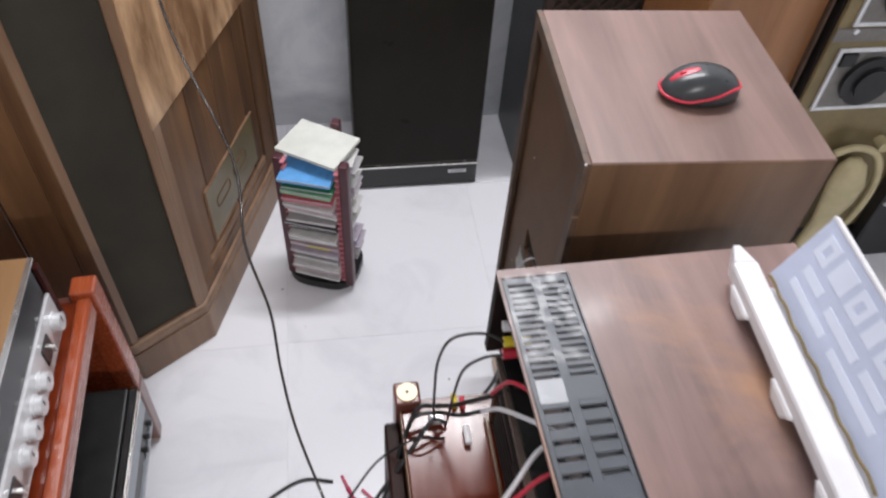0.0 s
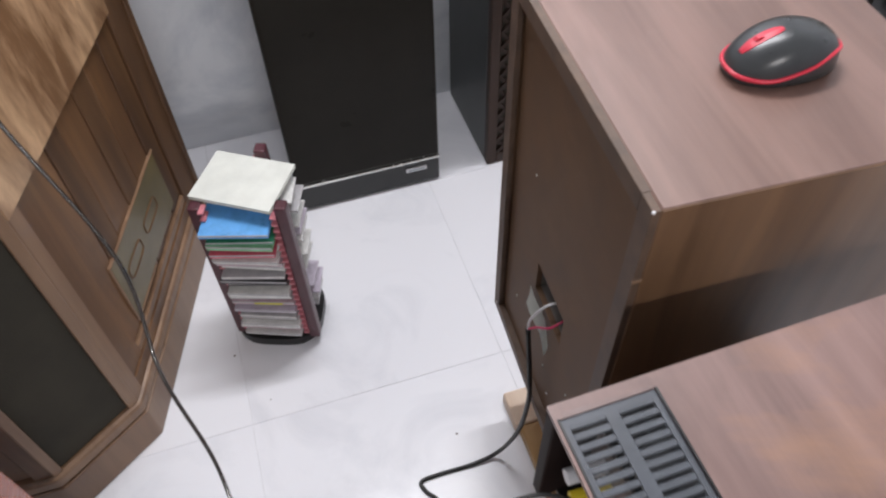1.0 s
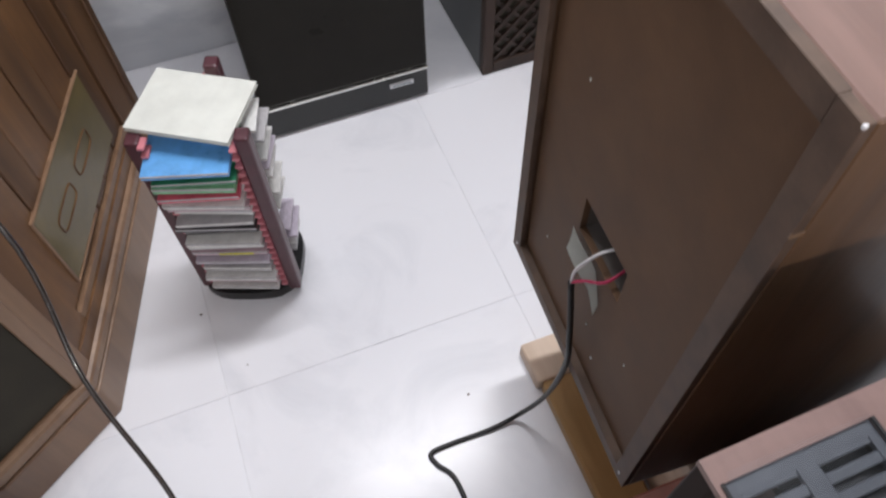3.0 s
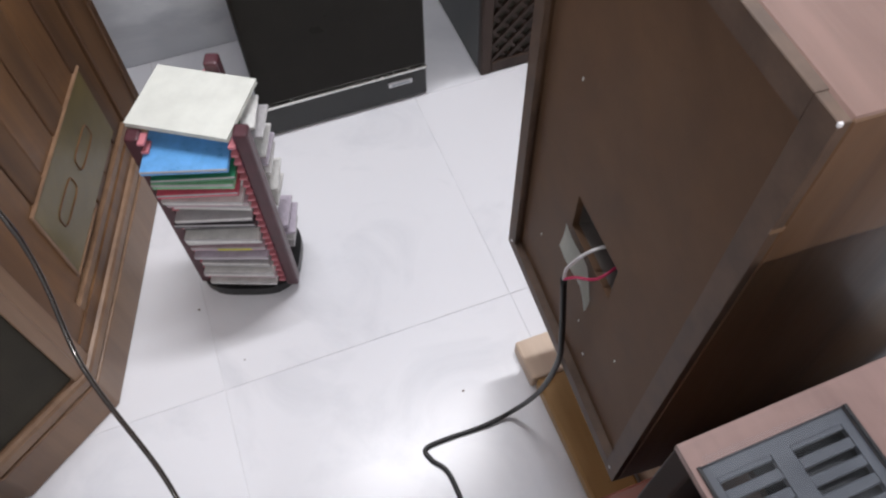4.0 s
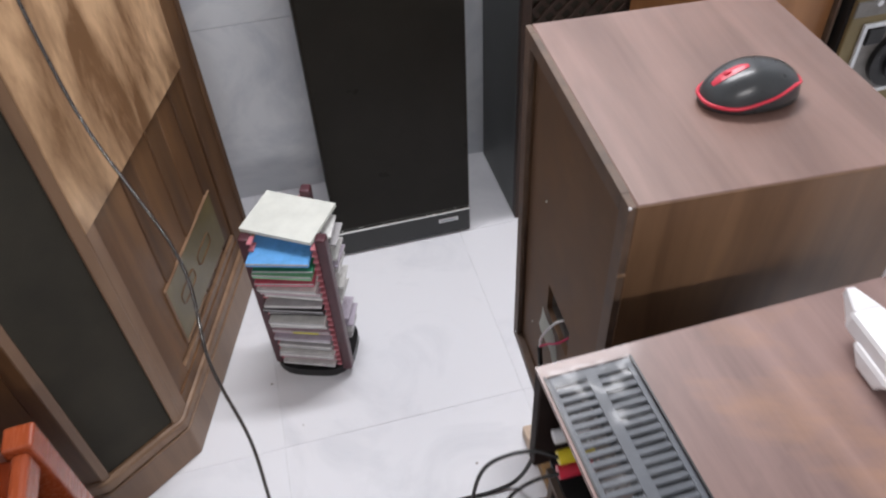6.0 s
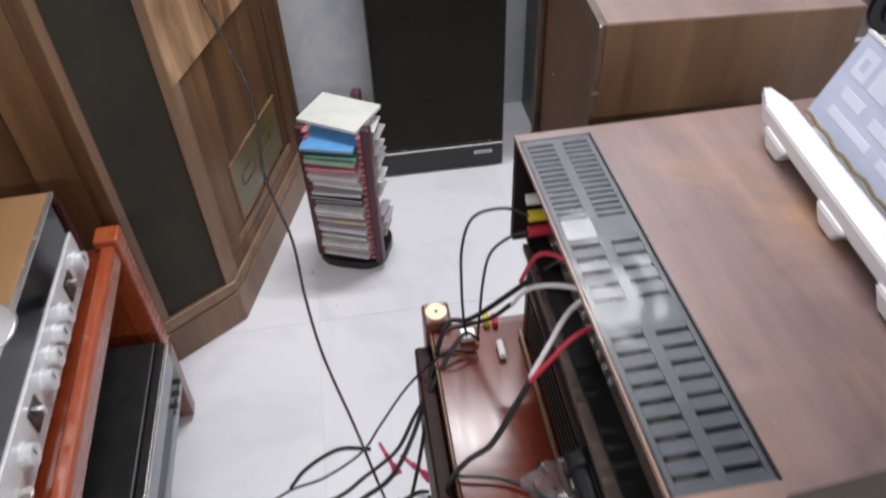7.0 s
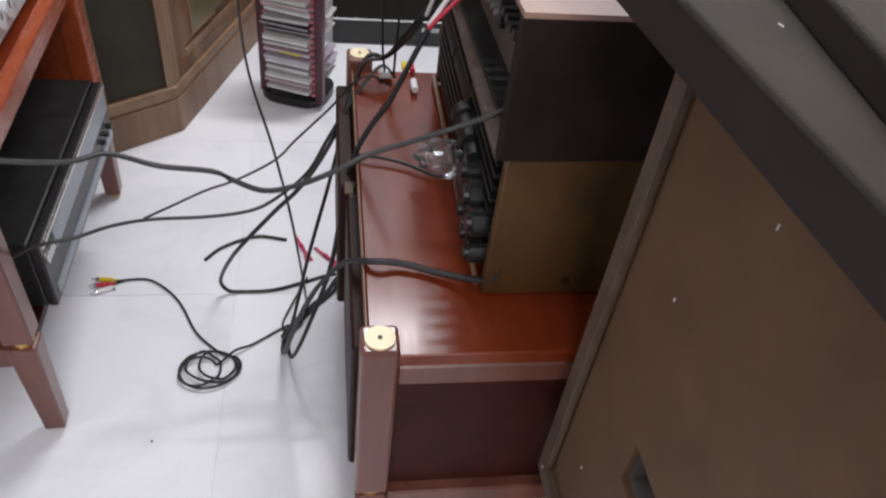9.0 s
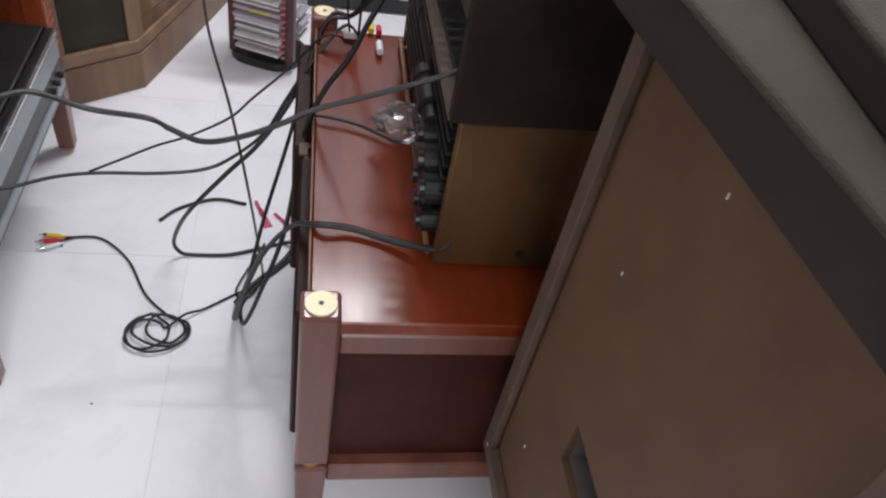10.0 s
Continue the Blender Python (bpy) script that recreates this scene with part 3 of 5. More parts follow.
    for yy, zz in ((-0.02, 0.46), (0.09, 0.80), (-0.11, 0.52), (0.12, 0.47)):
        part("paint_fleck", boxed(0.0018, 0.0032, yy, yy + 0.0015, zz, zz + 0.004), PAPER, back, "pale paint fleck")
    return s


spk = build_loudspeaker(0.592)
spk.matrix_basis = T((-0.061, -0.279, 0)) @ Matrix.Rotation(radians(-3.4), 4, "Z")
near_spk = build_loudspeaker(0.572)
near_spk.matrix_basis = T((-0.092, -1.472, 0))
part("paint_fleck", boxed(0.0018, 0.0032, 0.018, 0.0192, 0.949, 0.954), PAPER, near_spk, "pale paint fleck")
tagged(spk, "walnut loudspeaker on a low timber stand, mouse on top")
tagged(near_spk, "walnut loudspeaker seen from behind, grille covers laid on top")


def build_stand(m, label):
    st = thing("speaker_stand", m, label, "stand", "timber speaker stands")
    # one plank split at its shadow line: golden in shade, pale where lit
    part("runner", boxed(-0.002, 0.085, -0.22, 0.10, 0.0, 0.034, 0.004), PINE_SHADED, st, "pine runner, its shaded stretch painted golden")
    part("end_block", boxed(-0.010, 0.066, 0.101, 0.184, 0.0, 0.037, 0.003), PINE, st, "lit end of the pine runner, painted as a pale block")
    part("runner", boxed(0.27, 0.35, -0.22, 0.19, 0.0, 0.036, 0.004), PINE, st, "pale pine runner")
    for x in (0.10, 0.27):
        part("upright", boxed(x, x + 0.03, -0.19, 0.17, 0.036 if x > 0.2 else 0.0, 0.31, 0.003), PINE, st)
    part("board", boxed(0.05, 0.34, -0.195, 0.18, 0.31, 0.34, 0.003), PINE, st)
    return st


build_stand(T((-0.034, -0.305, 0)), "pine stand with floor runners under the loudspeaker")
build_stand(T((-0.06, -1.475, 0)), "pine stand with floor runners under the loudspeaker")


# white paper tag and wires at the cable hole
def build_tag(name, m):
    t = thing(name, m, "torn white paper tag hanging from a cable hole", "paper tag")
    bm = bmesh.new()
    rows = []
    for i in range(9):
        u = i / 8
        y = 0.006 - 0.086 * u
        drop = (0.040 - 0.016 * u) if u < 0.72 else 0.028 + 0.10 * (u - 0.72)
        top = -0.050 * max(0.0, u - 0.72) / 0.28
        rows.append([bm.verts.new((-0.005 - 0.006 * v * v - 0.002 * math.sin(5 * u), y - 0.004 * v, top + (-drop - top - 0.012 * u) * v)) for v in (0.0, 0.33, 0.66, 1.0)])
    for a, b in zip(rows, rows[1:]):
        for j in range(3):
            bm.faces.new((a[j], a[j + 1], b[j + 1], b[j]))
    bmesh.ops.solidify(bm, geom=list(bm.faces), thickness=0.0006)
    part("sheet", bm, PAPER, t)
    return t


build_tag("paper_tag", spk.matrix_basis @ T((0.001, 0.046, 0.596)))


# ---- grille covers lying on the near loudspeaker ----
def build_cover(m, label, w, d, rim, deck):
    """Cloth stretched over a board with a rim all round; the rim hangs below the board when it is deeper than it."""
    c = thing("grille_cover", m, label, "grille cover", "stacked grille covers")
    fr = bmesh.new()
    r = 0.018
    for x0, x1, y0, y1 in ((0, r, -d, 0), (w - r, w, -d, 0), (r, w - r, -r, 0), (r, w - r, -d, -d + r)):
        box(fr, x0, x1, y0, y1, deck - rim, deck - 0.004, 0.002)
    part("frame", fr, COVER_SIDE, c, "dark wooden frame edge")
    part("board", boxed(r, w - r, -d + r, -r, deck - 0.011, deck - 0.004), COVER_SIDE, c)
    part("cloth", boxed(-0.001, w + 0.001, -d - 0.001, 0.001, deck - 0.008, deck, 0.0035, 3), COVER_CLOTH, c, "dusty olive-grey cloth")
    for x, y, a in ((0.10, -0.30, 0.3), (0.21, -0.12, -0.5), (0.15, -0.5, 0.9), (0.05, -0.21, 0.2), (0.26, -0.33, -0.2)):
        part("lint_speck", boxed(-0.0004, 0.0004, -0.0026, 0.0026, -0.0002, 0.0006), WHITE_PL, c, m=T((x, y, deck)) @ Matrix.Rotation(a, 4, "Z"))
    return c


build_cover(T((-0.168, -1.172, 1.0485)) @ Matrix.Rotation(radians(5.2), 4, "Z"), "dark cloth grille cover set over the loudspeaker top", 0.475, 0.62, 0.048, 0.0125)
build_cover(T((-0.057, -1.112, 1.0612)) @ Matrix.Rotation(radians(-5.6), 4, "Z"), "dark cloth grille cover stacked on another cover", 0.37, 0.62, 0.029, 0.0292)


# ---- mahogany stacking racks ----
def build_rack(m, top, label, doors, rail_mat):
    r = thing("hifi_rack", m, label, "rack", "mahogany stacking racks")
    L, D, a, joint = 0.345, 0.56, 0.0235, 0.245
    for x in (0.0, D):
        for s in (-1, 1):
            bare = not doors and x == 0.0 and s == -1
            post = part("post", boxed(x - a, x + a, s * L - a, s * L + a, joint + 0.012, top, 0.005, 2), ORANGE_WOOD if bare else POST_WOOD, r)
            if not bare:
                part("plug", cyl(bmesh.new(), (x, s * L, top + 0.0015), 0.0185, 0.003, "Z", 28), PALE_DISC if doors else BRASS, post, "round pale brass-coloured plug")
                part("screw_hole", cyl(bmesh.new(), (x, s * L, top + 0.0034), 0.003, 0.001, "Z", 10), BLACK_METAL, post)
            part("collar", cyl(bmesh.new(), (x, s * L, joint + 0.006), 0.019, 0.016, "Z", 20), BRASS, post, "brass joint collar")
            leg = bmesh.new()
            box(leg, x - a, x + a, s * L - a, s * L + a, 0.012, joint, 0.005, 2)
            for v in leg.verts:
                k = 1 - 0.25 * (1 - v.co.z / joint)
                v.co.x, v.co.y = x + (v.co.x - x) * k, s * L + (v.co.y - s * L) * k
            lg = part("leg", leg, POST_WOOD, r)
            part("glide", cyl(bmesh.new(), (x, s * L, 0.006), 0.008, 0.012, "Z", 10, 0.011), BRASS, lg)
    part("top_panel", boxed(-0.012 if doors else 0.012, D, (-L - 0.010) if doors else (-L + a), L - a, top - 0.042, top - 0.020, 0.002), RED_WOOD, r, "glossy red lacquered top panel")
    for s in (-1, 1):
        y = s * (L - 0.002)
        part("end_rail", boxed(a, D - a, y - 0.012, y + 0.012, top - 0.080, top - 0.043, 0.003), POST_WOOD, r)
        if doors or s < 0:
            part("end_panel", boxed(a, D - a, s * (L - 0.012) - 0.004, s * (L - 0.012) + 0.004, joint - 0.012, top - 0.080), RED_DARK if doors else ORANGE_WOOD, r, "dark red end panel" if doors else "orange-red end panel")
        part("low_rail", boxed(a, D - a, y - 0.013, y + 0.013, joint - 0.056, joint - 0.0125, 0.003), POST_WOOD, r)
    part("front_rail", boxed(-0.016, 0.012, -L + a, L - a, top - 0.06, top - 0.043 if doors else top - 0.008, 0.004 if doors else 0.009, 1 if doors else 3), rail_mat, r)
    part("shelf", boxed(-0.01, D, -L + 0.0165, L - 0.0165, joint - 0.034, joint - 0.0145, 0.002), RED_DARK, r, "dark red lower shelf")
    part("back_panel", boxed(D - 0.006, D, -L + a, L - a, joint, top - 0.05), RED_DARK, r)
    if doors:
        part("edge_strip", boxed(-0.0155, -0.0125, -L + a, L - a, top - 0.040, top - 0.018, 0.001), OAK_EDGE, r, "pale edging strip")
        for s, ang in ((1, 2.0), (-1, -1.2)):
            y0, y1 = (0.012, L - a - 0.004) if s == 1 else (-L + a + 0.004, -0.012)
            dm = T((-0.026 if s == 1 else -0.014, 0, 0))
            door = part("door", boxed(-0.018, 0.009, y0, y1, joint + 0.012, top - 0.05, 0.004), DOOR_WOOD, r, "dark narrow cabinet door", dm)
            for z in (joint + 0.06, top - 0.07):
                part("hinge", cyl(bmesh.new(), (0.006, 0.008 if s == 1 else -0.008, z), 0.006, 0.035, "Z", 12), STEEL_DULL, door, "dull metal hinge")
            part("hinge_plate", boxed(-0.008, 0.012, -0.008, 0.02 if s == 1 else 0.008, top - 0.052, top - 0.047, 0.001), EDGE_TRIM, door)
    return r


build_rack(T((-0.333, -0.884, 0)), 0.577, "mahogany hi-fi rack with brass plugs and glossy red top", True, RED_DARK)
build_rack(T((-0.91, -0.59, 0)) @ Matrix.Rotation(radians(182.7), 4, "Z"), 0.595, "open mahogany hi-fi rack with orange-red front rail", False, ORANGE_WOOD)


# ---- upper receiver with a vented walnut case ----
def build_vented_receiver():
    z0, z1 = 0.786, 0.96
    g = thing("vented_receiver", T((-0.216, -0.874, 0)) @ Matrix.Rotation(radians(1.2), 4, "Z"), "walnut-cased receiver with slotted metal vent along its top rear", "receiver")
    w, L = 0.446, 0.283
    vx0, vx1, vy0, vy1 = 0.005, 0.0965, -0.240, 0.268
    tp = holed_plate("Z", 0.0, w, -L, L, vx0, vx1, vy0, vy1, z1 - 0.006, z1)
    part("top_panel", tp, AMP_TOP, g, "walnut top with worn patches")
    for s in (-1, 1):
        y = s * (L - 0.008)
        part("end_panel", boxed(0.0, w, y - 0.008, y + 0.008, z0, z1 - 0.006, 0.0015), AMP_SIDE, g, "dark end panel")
    part("base_plate", boxed(0.02, w, -L + 0.016, L - 0.016, z0, z0 + 0.006), BLACK_METAL, g)
    rear = part("rear_plate", boxed(0.05, 0.054, -L + 0.016, L - 0.016, z0 + 0.006, z1 - 0.05), CHASSIS, g, "brown metal rear plate with sockets")
    part("front_plate", boxed(w - 0.01, w - 0.002, -L + 0.016, L - 0.016, z0 + 0.006, z1 - 0.008), SILVER_DULL, g)
    for i in range(3):
        for j in range(4):
            part("socket", cyl(cyl(bmesh.new(), (0.047, 0.232 - 0.03 * j, z0 + 0.045 + 0.026 * i), 0.0055, 0.008, "X", 12), (0.041, 0.232 - 0.03 * j, z0 + 0.045 + 0.026 * i), 0.0035, 0.008, "X", 10), CHROME, rear)
    part("terminal_strip", boxed(0.04, 0.05, -0.05, 0.09, z0 + 0.04, z0 + 0.075, 0.002), BLACK_PLASTIC, rear, "black terminal strip")
    for i in range(7):
        part("terminal_screw", cyl(bmesh.new(), (0.037, -0.04 + 0.02 * i, z0 + 0.058), 0.005, 0.006, "X", 10), CHROME, rear)
    for i in range(9):
        part("side_button", boxed(0.03, 0.05, -0.24 + 0.02 * i, -0.228 + 0.02 * i, z0 + 0.08, z0 + 0.092, 0.001), BLACK_PLASTIC, rear)
    # slotted vent: frame, rails and single slats
    fr = bmesh.new()
    t0, t1 = z1 - 0.006, z1 - 0.002
    box(fr, vx0, vx0 + 0.006, vy0, vy1, t0, t1)
    box(fr, vx1 - 0.006, vx1, vy0, vy1, t0, t1)
    xm = (vx0 + vx1) / 2
    box(fr, xm - 0.006, xm + 0.006, vy0 + 0.008, vy1 - 0.008, t0, t1)
    box(fr, vx0 + 0.006, vx1 - 0.006, vy0, vy0 + 0.008, t0, t1)
    box(fr, vx0 + 0.006, vx1 - 0.006, vy1 - 0.008, vy1, t0, t1)
    span = vy1 - vy0 - 0.016
    u_of = lambda yy: (vy1 - 0.008 - yy) / span
    gaps = [(u_of(0.104), u_of(0.073)), (u_of(-0.030), u_of(-0.061))]
    for a, b in gaps:
        for xa, xb in ((vx0 + 0.006, xm - 0.006), (xm + 0.006, vx1 - 0.006)):
            box(fr, xa, xb, vy1 - 0.008 - b * span, vy1 - 0.008 - a * span, t0, t1)
    vent = part("vent", fr, METAL_GREY, g, "grey slotted steel vent")
    part("vent_edge", box(box(bmesh.new(), vx0 - 0.002, vx0, vy0, vy1, t0, z1 + 0.0015), vx1, vx1 + 0.002, vy0, vy1, t0, z1 + 0.0015), BLACK_PLASTIC, vent, "black edge line")
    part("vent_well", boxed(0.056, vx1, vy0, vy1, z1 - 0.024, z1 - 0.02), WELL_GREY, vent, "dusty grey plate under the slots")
    hl = (xm - 0.006 - vx0 - 0.006) / 2
    # narrow slats in the far section, broad ones in the two nearer sections
    for ya, yb, n, half in ((vy1 - 0.008, 0.104, 15, 0.0030), (0.073, -0.030, 5, 0.0072), (-0.061, vy0 + 0.008, 9, 0.0066)):
        slat = None
        for k in range(n + 1):
            y = ya + (yb - ya) * k / n
            for xc in (vx0 + 0.006 + hl, vx1 - 0.006 - hl):
                mm = T((xc, y, (t0 + t1) / 2 - 0.0004))
                if slat is None:
                    slat = part("slat", boxed(-hl, hl, -half, half, -0.002, 0.002, 0.0006), METAL_GREY, vent, m=mm)
                else:
                    again(slat, vent, mm)
    return g


build_vented_receiver()


# wrinkled clear film lying over the far end of the vent
def build_film():
    bm = bmesh.new()
    nx, ny = 12, 70
    rows = []
    for j in range(ny + 1):
        row = []
        for i in range(nx + 1):
            x, y = -0.214 + 0.088 * i / nx + 0.002 * math.sin(j * 0.5), -0.602 - 0.505 * j / ny
            far = max(0.0, 1 - j / 30)
            z = 0.9616 + (0.0012 + 0.0045 * far) * abs(noise.noise(Vector((x * 34, y * 22, 3.1)))) + 0.002 * far * abs(noise.noise(Vector((x * 110, y * 80, 1.0))))
            row.append(bm.verts.new((x, y, z)))
        rows.append(row)
    for j in range(ny):
        for i in range(nx):
            bm.faces.new((rows[j][i], rows[j][i + 1], rows[j + 1][i + 1], rows[j + 1][i]))
    c = thing("plastic_film", T((0, 0, 0)), "clear plastic film, wrinkled at one end, lying over the receiver vent", "plastic film")
    part("sheet", bm, FILM, c, smooth=True).visible_shadow = False
    # pale strip added where the film catches a white glint
    part("tape", boxed(-0.209, -0.175, -0.805, -0.772, 0.9645, 0.9655), FILM_GLINT, c, "white glint on the film, painted as a pale strip").visible_shadow = False


build_film()


# ---- lower amplifier with heat sinks ----
def build_amplifier():
    z0, z1 = 0.558, 0.783
    g = thing("power_amplifier", T((-0.205, -0.87, 0)), "golden-brown wooden amplifier with black finned heat sinks behind", "amplifier")
    w, L = 0.40, 0.275
    for s in (-1, 1):
        y = s * (L - 0.008)
        part("end_panel", boxed(0.01, w, y - 0.008, y + 0.008, z0 + 0.006, z1, 0.002), LOW_WOOD, g, "golden-brown end panel")
    part("lid", boxed(-0.002, w, -L + 0.016, L - 0.016, z1 - 0.012, z1 - 0.002), CHASSIS, g)
    part("chassis", boxed(0.062, w - 0.01, -L + 0.016, L - 0.016, z0 + 0.006, z1 - 0.012), BLACK_METAL, g)
    for k, (ya, yb) in enumerate(((-0.02, 0.24), (-0.24, -0.05))):
        sink = part("heat_sink", boxed(0.05, 0.062, ya, yb, z0 + 0.03, z1 - 0.02), BLACK_METAL, g, "black finned heat sink")
        fin = None
        n = 9
        for i in range(n):
            zc = z0 + 0.04 + i * (z1 - z0 - 0.075) / (n - 1)
            mm = T((0.03, (ya + yb) / 2, zc))
            if fin is None:
                fin = part("fin", boxed(-0.022, 0.02, -(yb - ya) / 2, (yb - ya) / 2, -0.003, 0.003, 0.001), BLACK_METAL, sink, m=mm)
            else:
                again(fin, sink, mm)
    part("transformer_cover", cyl(cyl(bmesh.new(), (0.026, 0.105, z0 + 0.15), 0.021, 0.30, "Y", 28), (0.026, 0.105, z0 + 0.15), 0.023, 0.02, "Y", 28), BLACK_METAL, g, "long black cylinder behind the chassis", smooth=False)
    part("round_plug", cyl(cyl(cyl(bmesh.new(), (0.004, -0.085, z0 + 0.135), 0.017, 0.07, "Y", 22), (0.004, -0.125, z0 + 0.132), 0.012, 0.05, "Y", 18), (0.004, -0.055, z0 + 0.136), 0.021, 0.02, "Y", 22), BLACK_PLASTIC, g, "black round plug")
    for yc, zc, r in ((-0.15, 0.115, 0.019), (-0.185, 0.10, 0.022), (-0.222, 0.085, 0.02), (-0.20, 0.05, 0.018), (-0.235, 0.045, 0.015), (-0.165, 0.06, 0.016)):
        part("capacitor", cyl(cyl(bmesh.new(), (0.02, yc, z0 + zc), r, 0.055, "X", 18), (-0.008, yc, z0 + zc), r * 0.6, 0.012, "X", 14), BLACK_PLASTIC, g, "black capacitor can")
    part("base_edge", boxed(0.002, 0.008, -L + 0.016, L, z0 + 0.006, z0 + 0.013, 0.001), OAK_EDGE, g, "pale edge of the base board")
    part("mains_box", boxed(0.0, 0.05, -0.12, -0.06, z0 + 0.02, z0 + 0.075, 0.004), BLACK_PLASTIC, g)
    part("panel_hole", cyl(bmesh.new(), (0.12, -L - 0.0005, z0 + 0.03), 0.006, 0.002, "Y", 14), BLACK_METAL, g)
    part("scratch", boxed(0.20, 0.206, -L - 0.001, -L, z0 + 0.035, z0 + 0.06), WHITE_PL, g, "pale scratch on the panel")
    for x in (0.04, w - 0.04):
        for y in (-L + 0.04, L - 0.04):
            part("foot", cyl(bmesh.new(), (x, y, z0 + 0.003), 0.014, 0.006, "Z", 14), BLACK_PLASTIC, g)
    return g


build_amplifier()


# crumpled clear bag caught on the amplifier
def build_bag():
    bm = bmesh.new()
    bmesh.ops.create_icosphere(bm, subdivisions=3, radius=1.0)
    for v in bm.verts:
        k = 1 + 0.45 * noise.noise(v.co * 2.3) + 0.2 * noise.noise(v.co * 6.0)
        v.co = Vector((v.co.x * 0.048, v.co.y * 0.036, v.co.z * 0.028)) * k * 0.9 + Vector((-0.213, -0.895, 0.604))
    ob = solo("plastic_bag", bm, BAG_FILM, "small crumpled clear plastic bag on the red rack", "plastic bag")
    ob.visible_shadow = False


build_bag()


# ---- white display stand on the receiver ----
def build_display():
    d = thing("display_stand", T((0.091, -0.82, 0.961)) @ Matrix.Rotation(radians(-3.5), 4, "Z"), "white plastic display stand holding a pale printed card", "stand")
    L = 0.178
    rail = bmesh.new()
    box(rail, -0.016, 0.02, -L, L, 0.018, 0.045, 0.006, 2)
    part("rail", rail, WHITE_PL, d, smooth=False)
    for y in (0.125, -0.02, -0.15):
        fb = box(bmesh.new(), -0.02, 0.012, y - 0.03, y + 0.03, 0.0, 0.026, 0.006, 2)
        for v in fb.verts:
            if v.co.z < 0.012:
                v.co.y = y + (v.co.y - y) * 0.55
        part("foot", fb, WHITE_PL, d)
    peak = box(bmesh.new(), -0.014, 0.016, L - 0.006, L + 0.022, 0.02, 0.046, 0.003, 2)
    for v in peak.verts:
        if v.co.y > L + 0.008:
            v.co.x = -0.006 + (v.co.x + 0.006) * 0.35
            v.co.z = 0.05 + (v.co.z - 0.046) * 0.45
    part("end_peak", peak, WHITE_PL, d)
    tilt = T((0.03, 0, 0.036)) @ Matrix.Rotation(radians(22), 4, "Y")
    card = part("card", boxed(0.0, 0.006, -L, L - 0.02, 0.0, 0.115, 0.001), PALE_BLUE, d, "pale blue printed card", tilt)
    # rows of pale unreadable print, large near the free edge
    y = L - 0.038
    for w, ring in ((0.030, True), (0.036, False), (0.032, True), (0.022, False), (0.030, True), (0.030, False), (0.034, True), (0.024, False)):
        if y - w < -L + 0.01:
            break
        bar = holed_plate("X", y - w, y, 0.070, 0.103, y - w * 0.68, y - w * 0.32, 0.079, 0.094, -0.0006, 0.0) if ring else boxed(-0.0006, 0.0, y - w, y, 0.070, 0.103, 0.0002)
        part("print_bar", bar, PALE_PRINT, card, "unreadable pale print")
        y -= w + 0.010
    for k, (u0, u1, v0, v1) in enumerate(((0.03, 0.075, 0.045, 0.058), (0.095, 0.17, 0.043, 0.056), (0.185, 0.235, 0.045, 0.058), (0.03, 0.12, 0.022, 0.033), (0.14, 0.25, 0.022, 0.033))):
        part("print_bar", boxed(-0.0006, 0.0, L - 0.02 - u1, L - 0.02 - u0, v0, v1, 0.0002), PALE_PRINT, card, "unreadable pale print")
    part("card_edge", boxed(-0.001, 0.007, -L, L - 0.02, 0.115, 0.118), WHITE_PL, card)
    part("prop", boxed(0.02, 0.06, -L + 0.01, L - 0.03, 0.0, 0.022, 0.003), WHITE_PL, d)
    wv = tube([(0.024, L - 0.03 - 0.012 * i, 0.046 + 0.0018 * math.sin(i * 1.7) + 0.0012 * math.sin(i * 0.6)) for i in range(26)], 0.0024, seg=6, per=3)
    part("binding", wv, OLIVE_METAL, d, "dull wavy binding")
    return d


build_display()


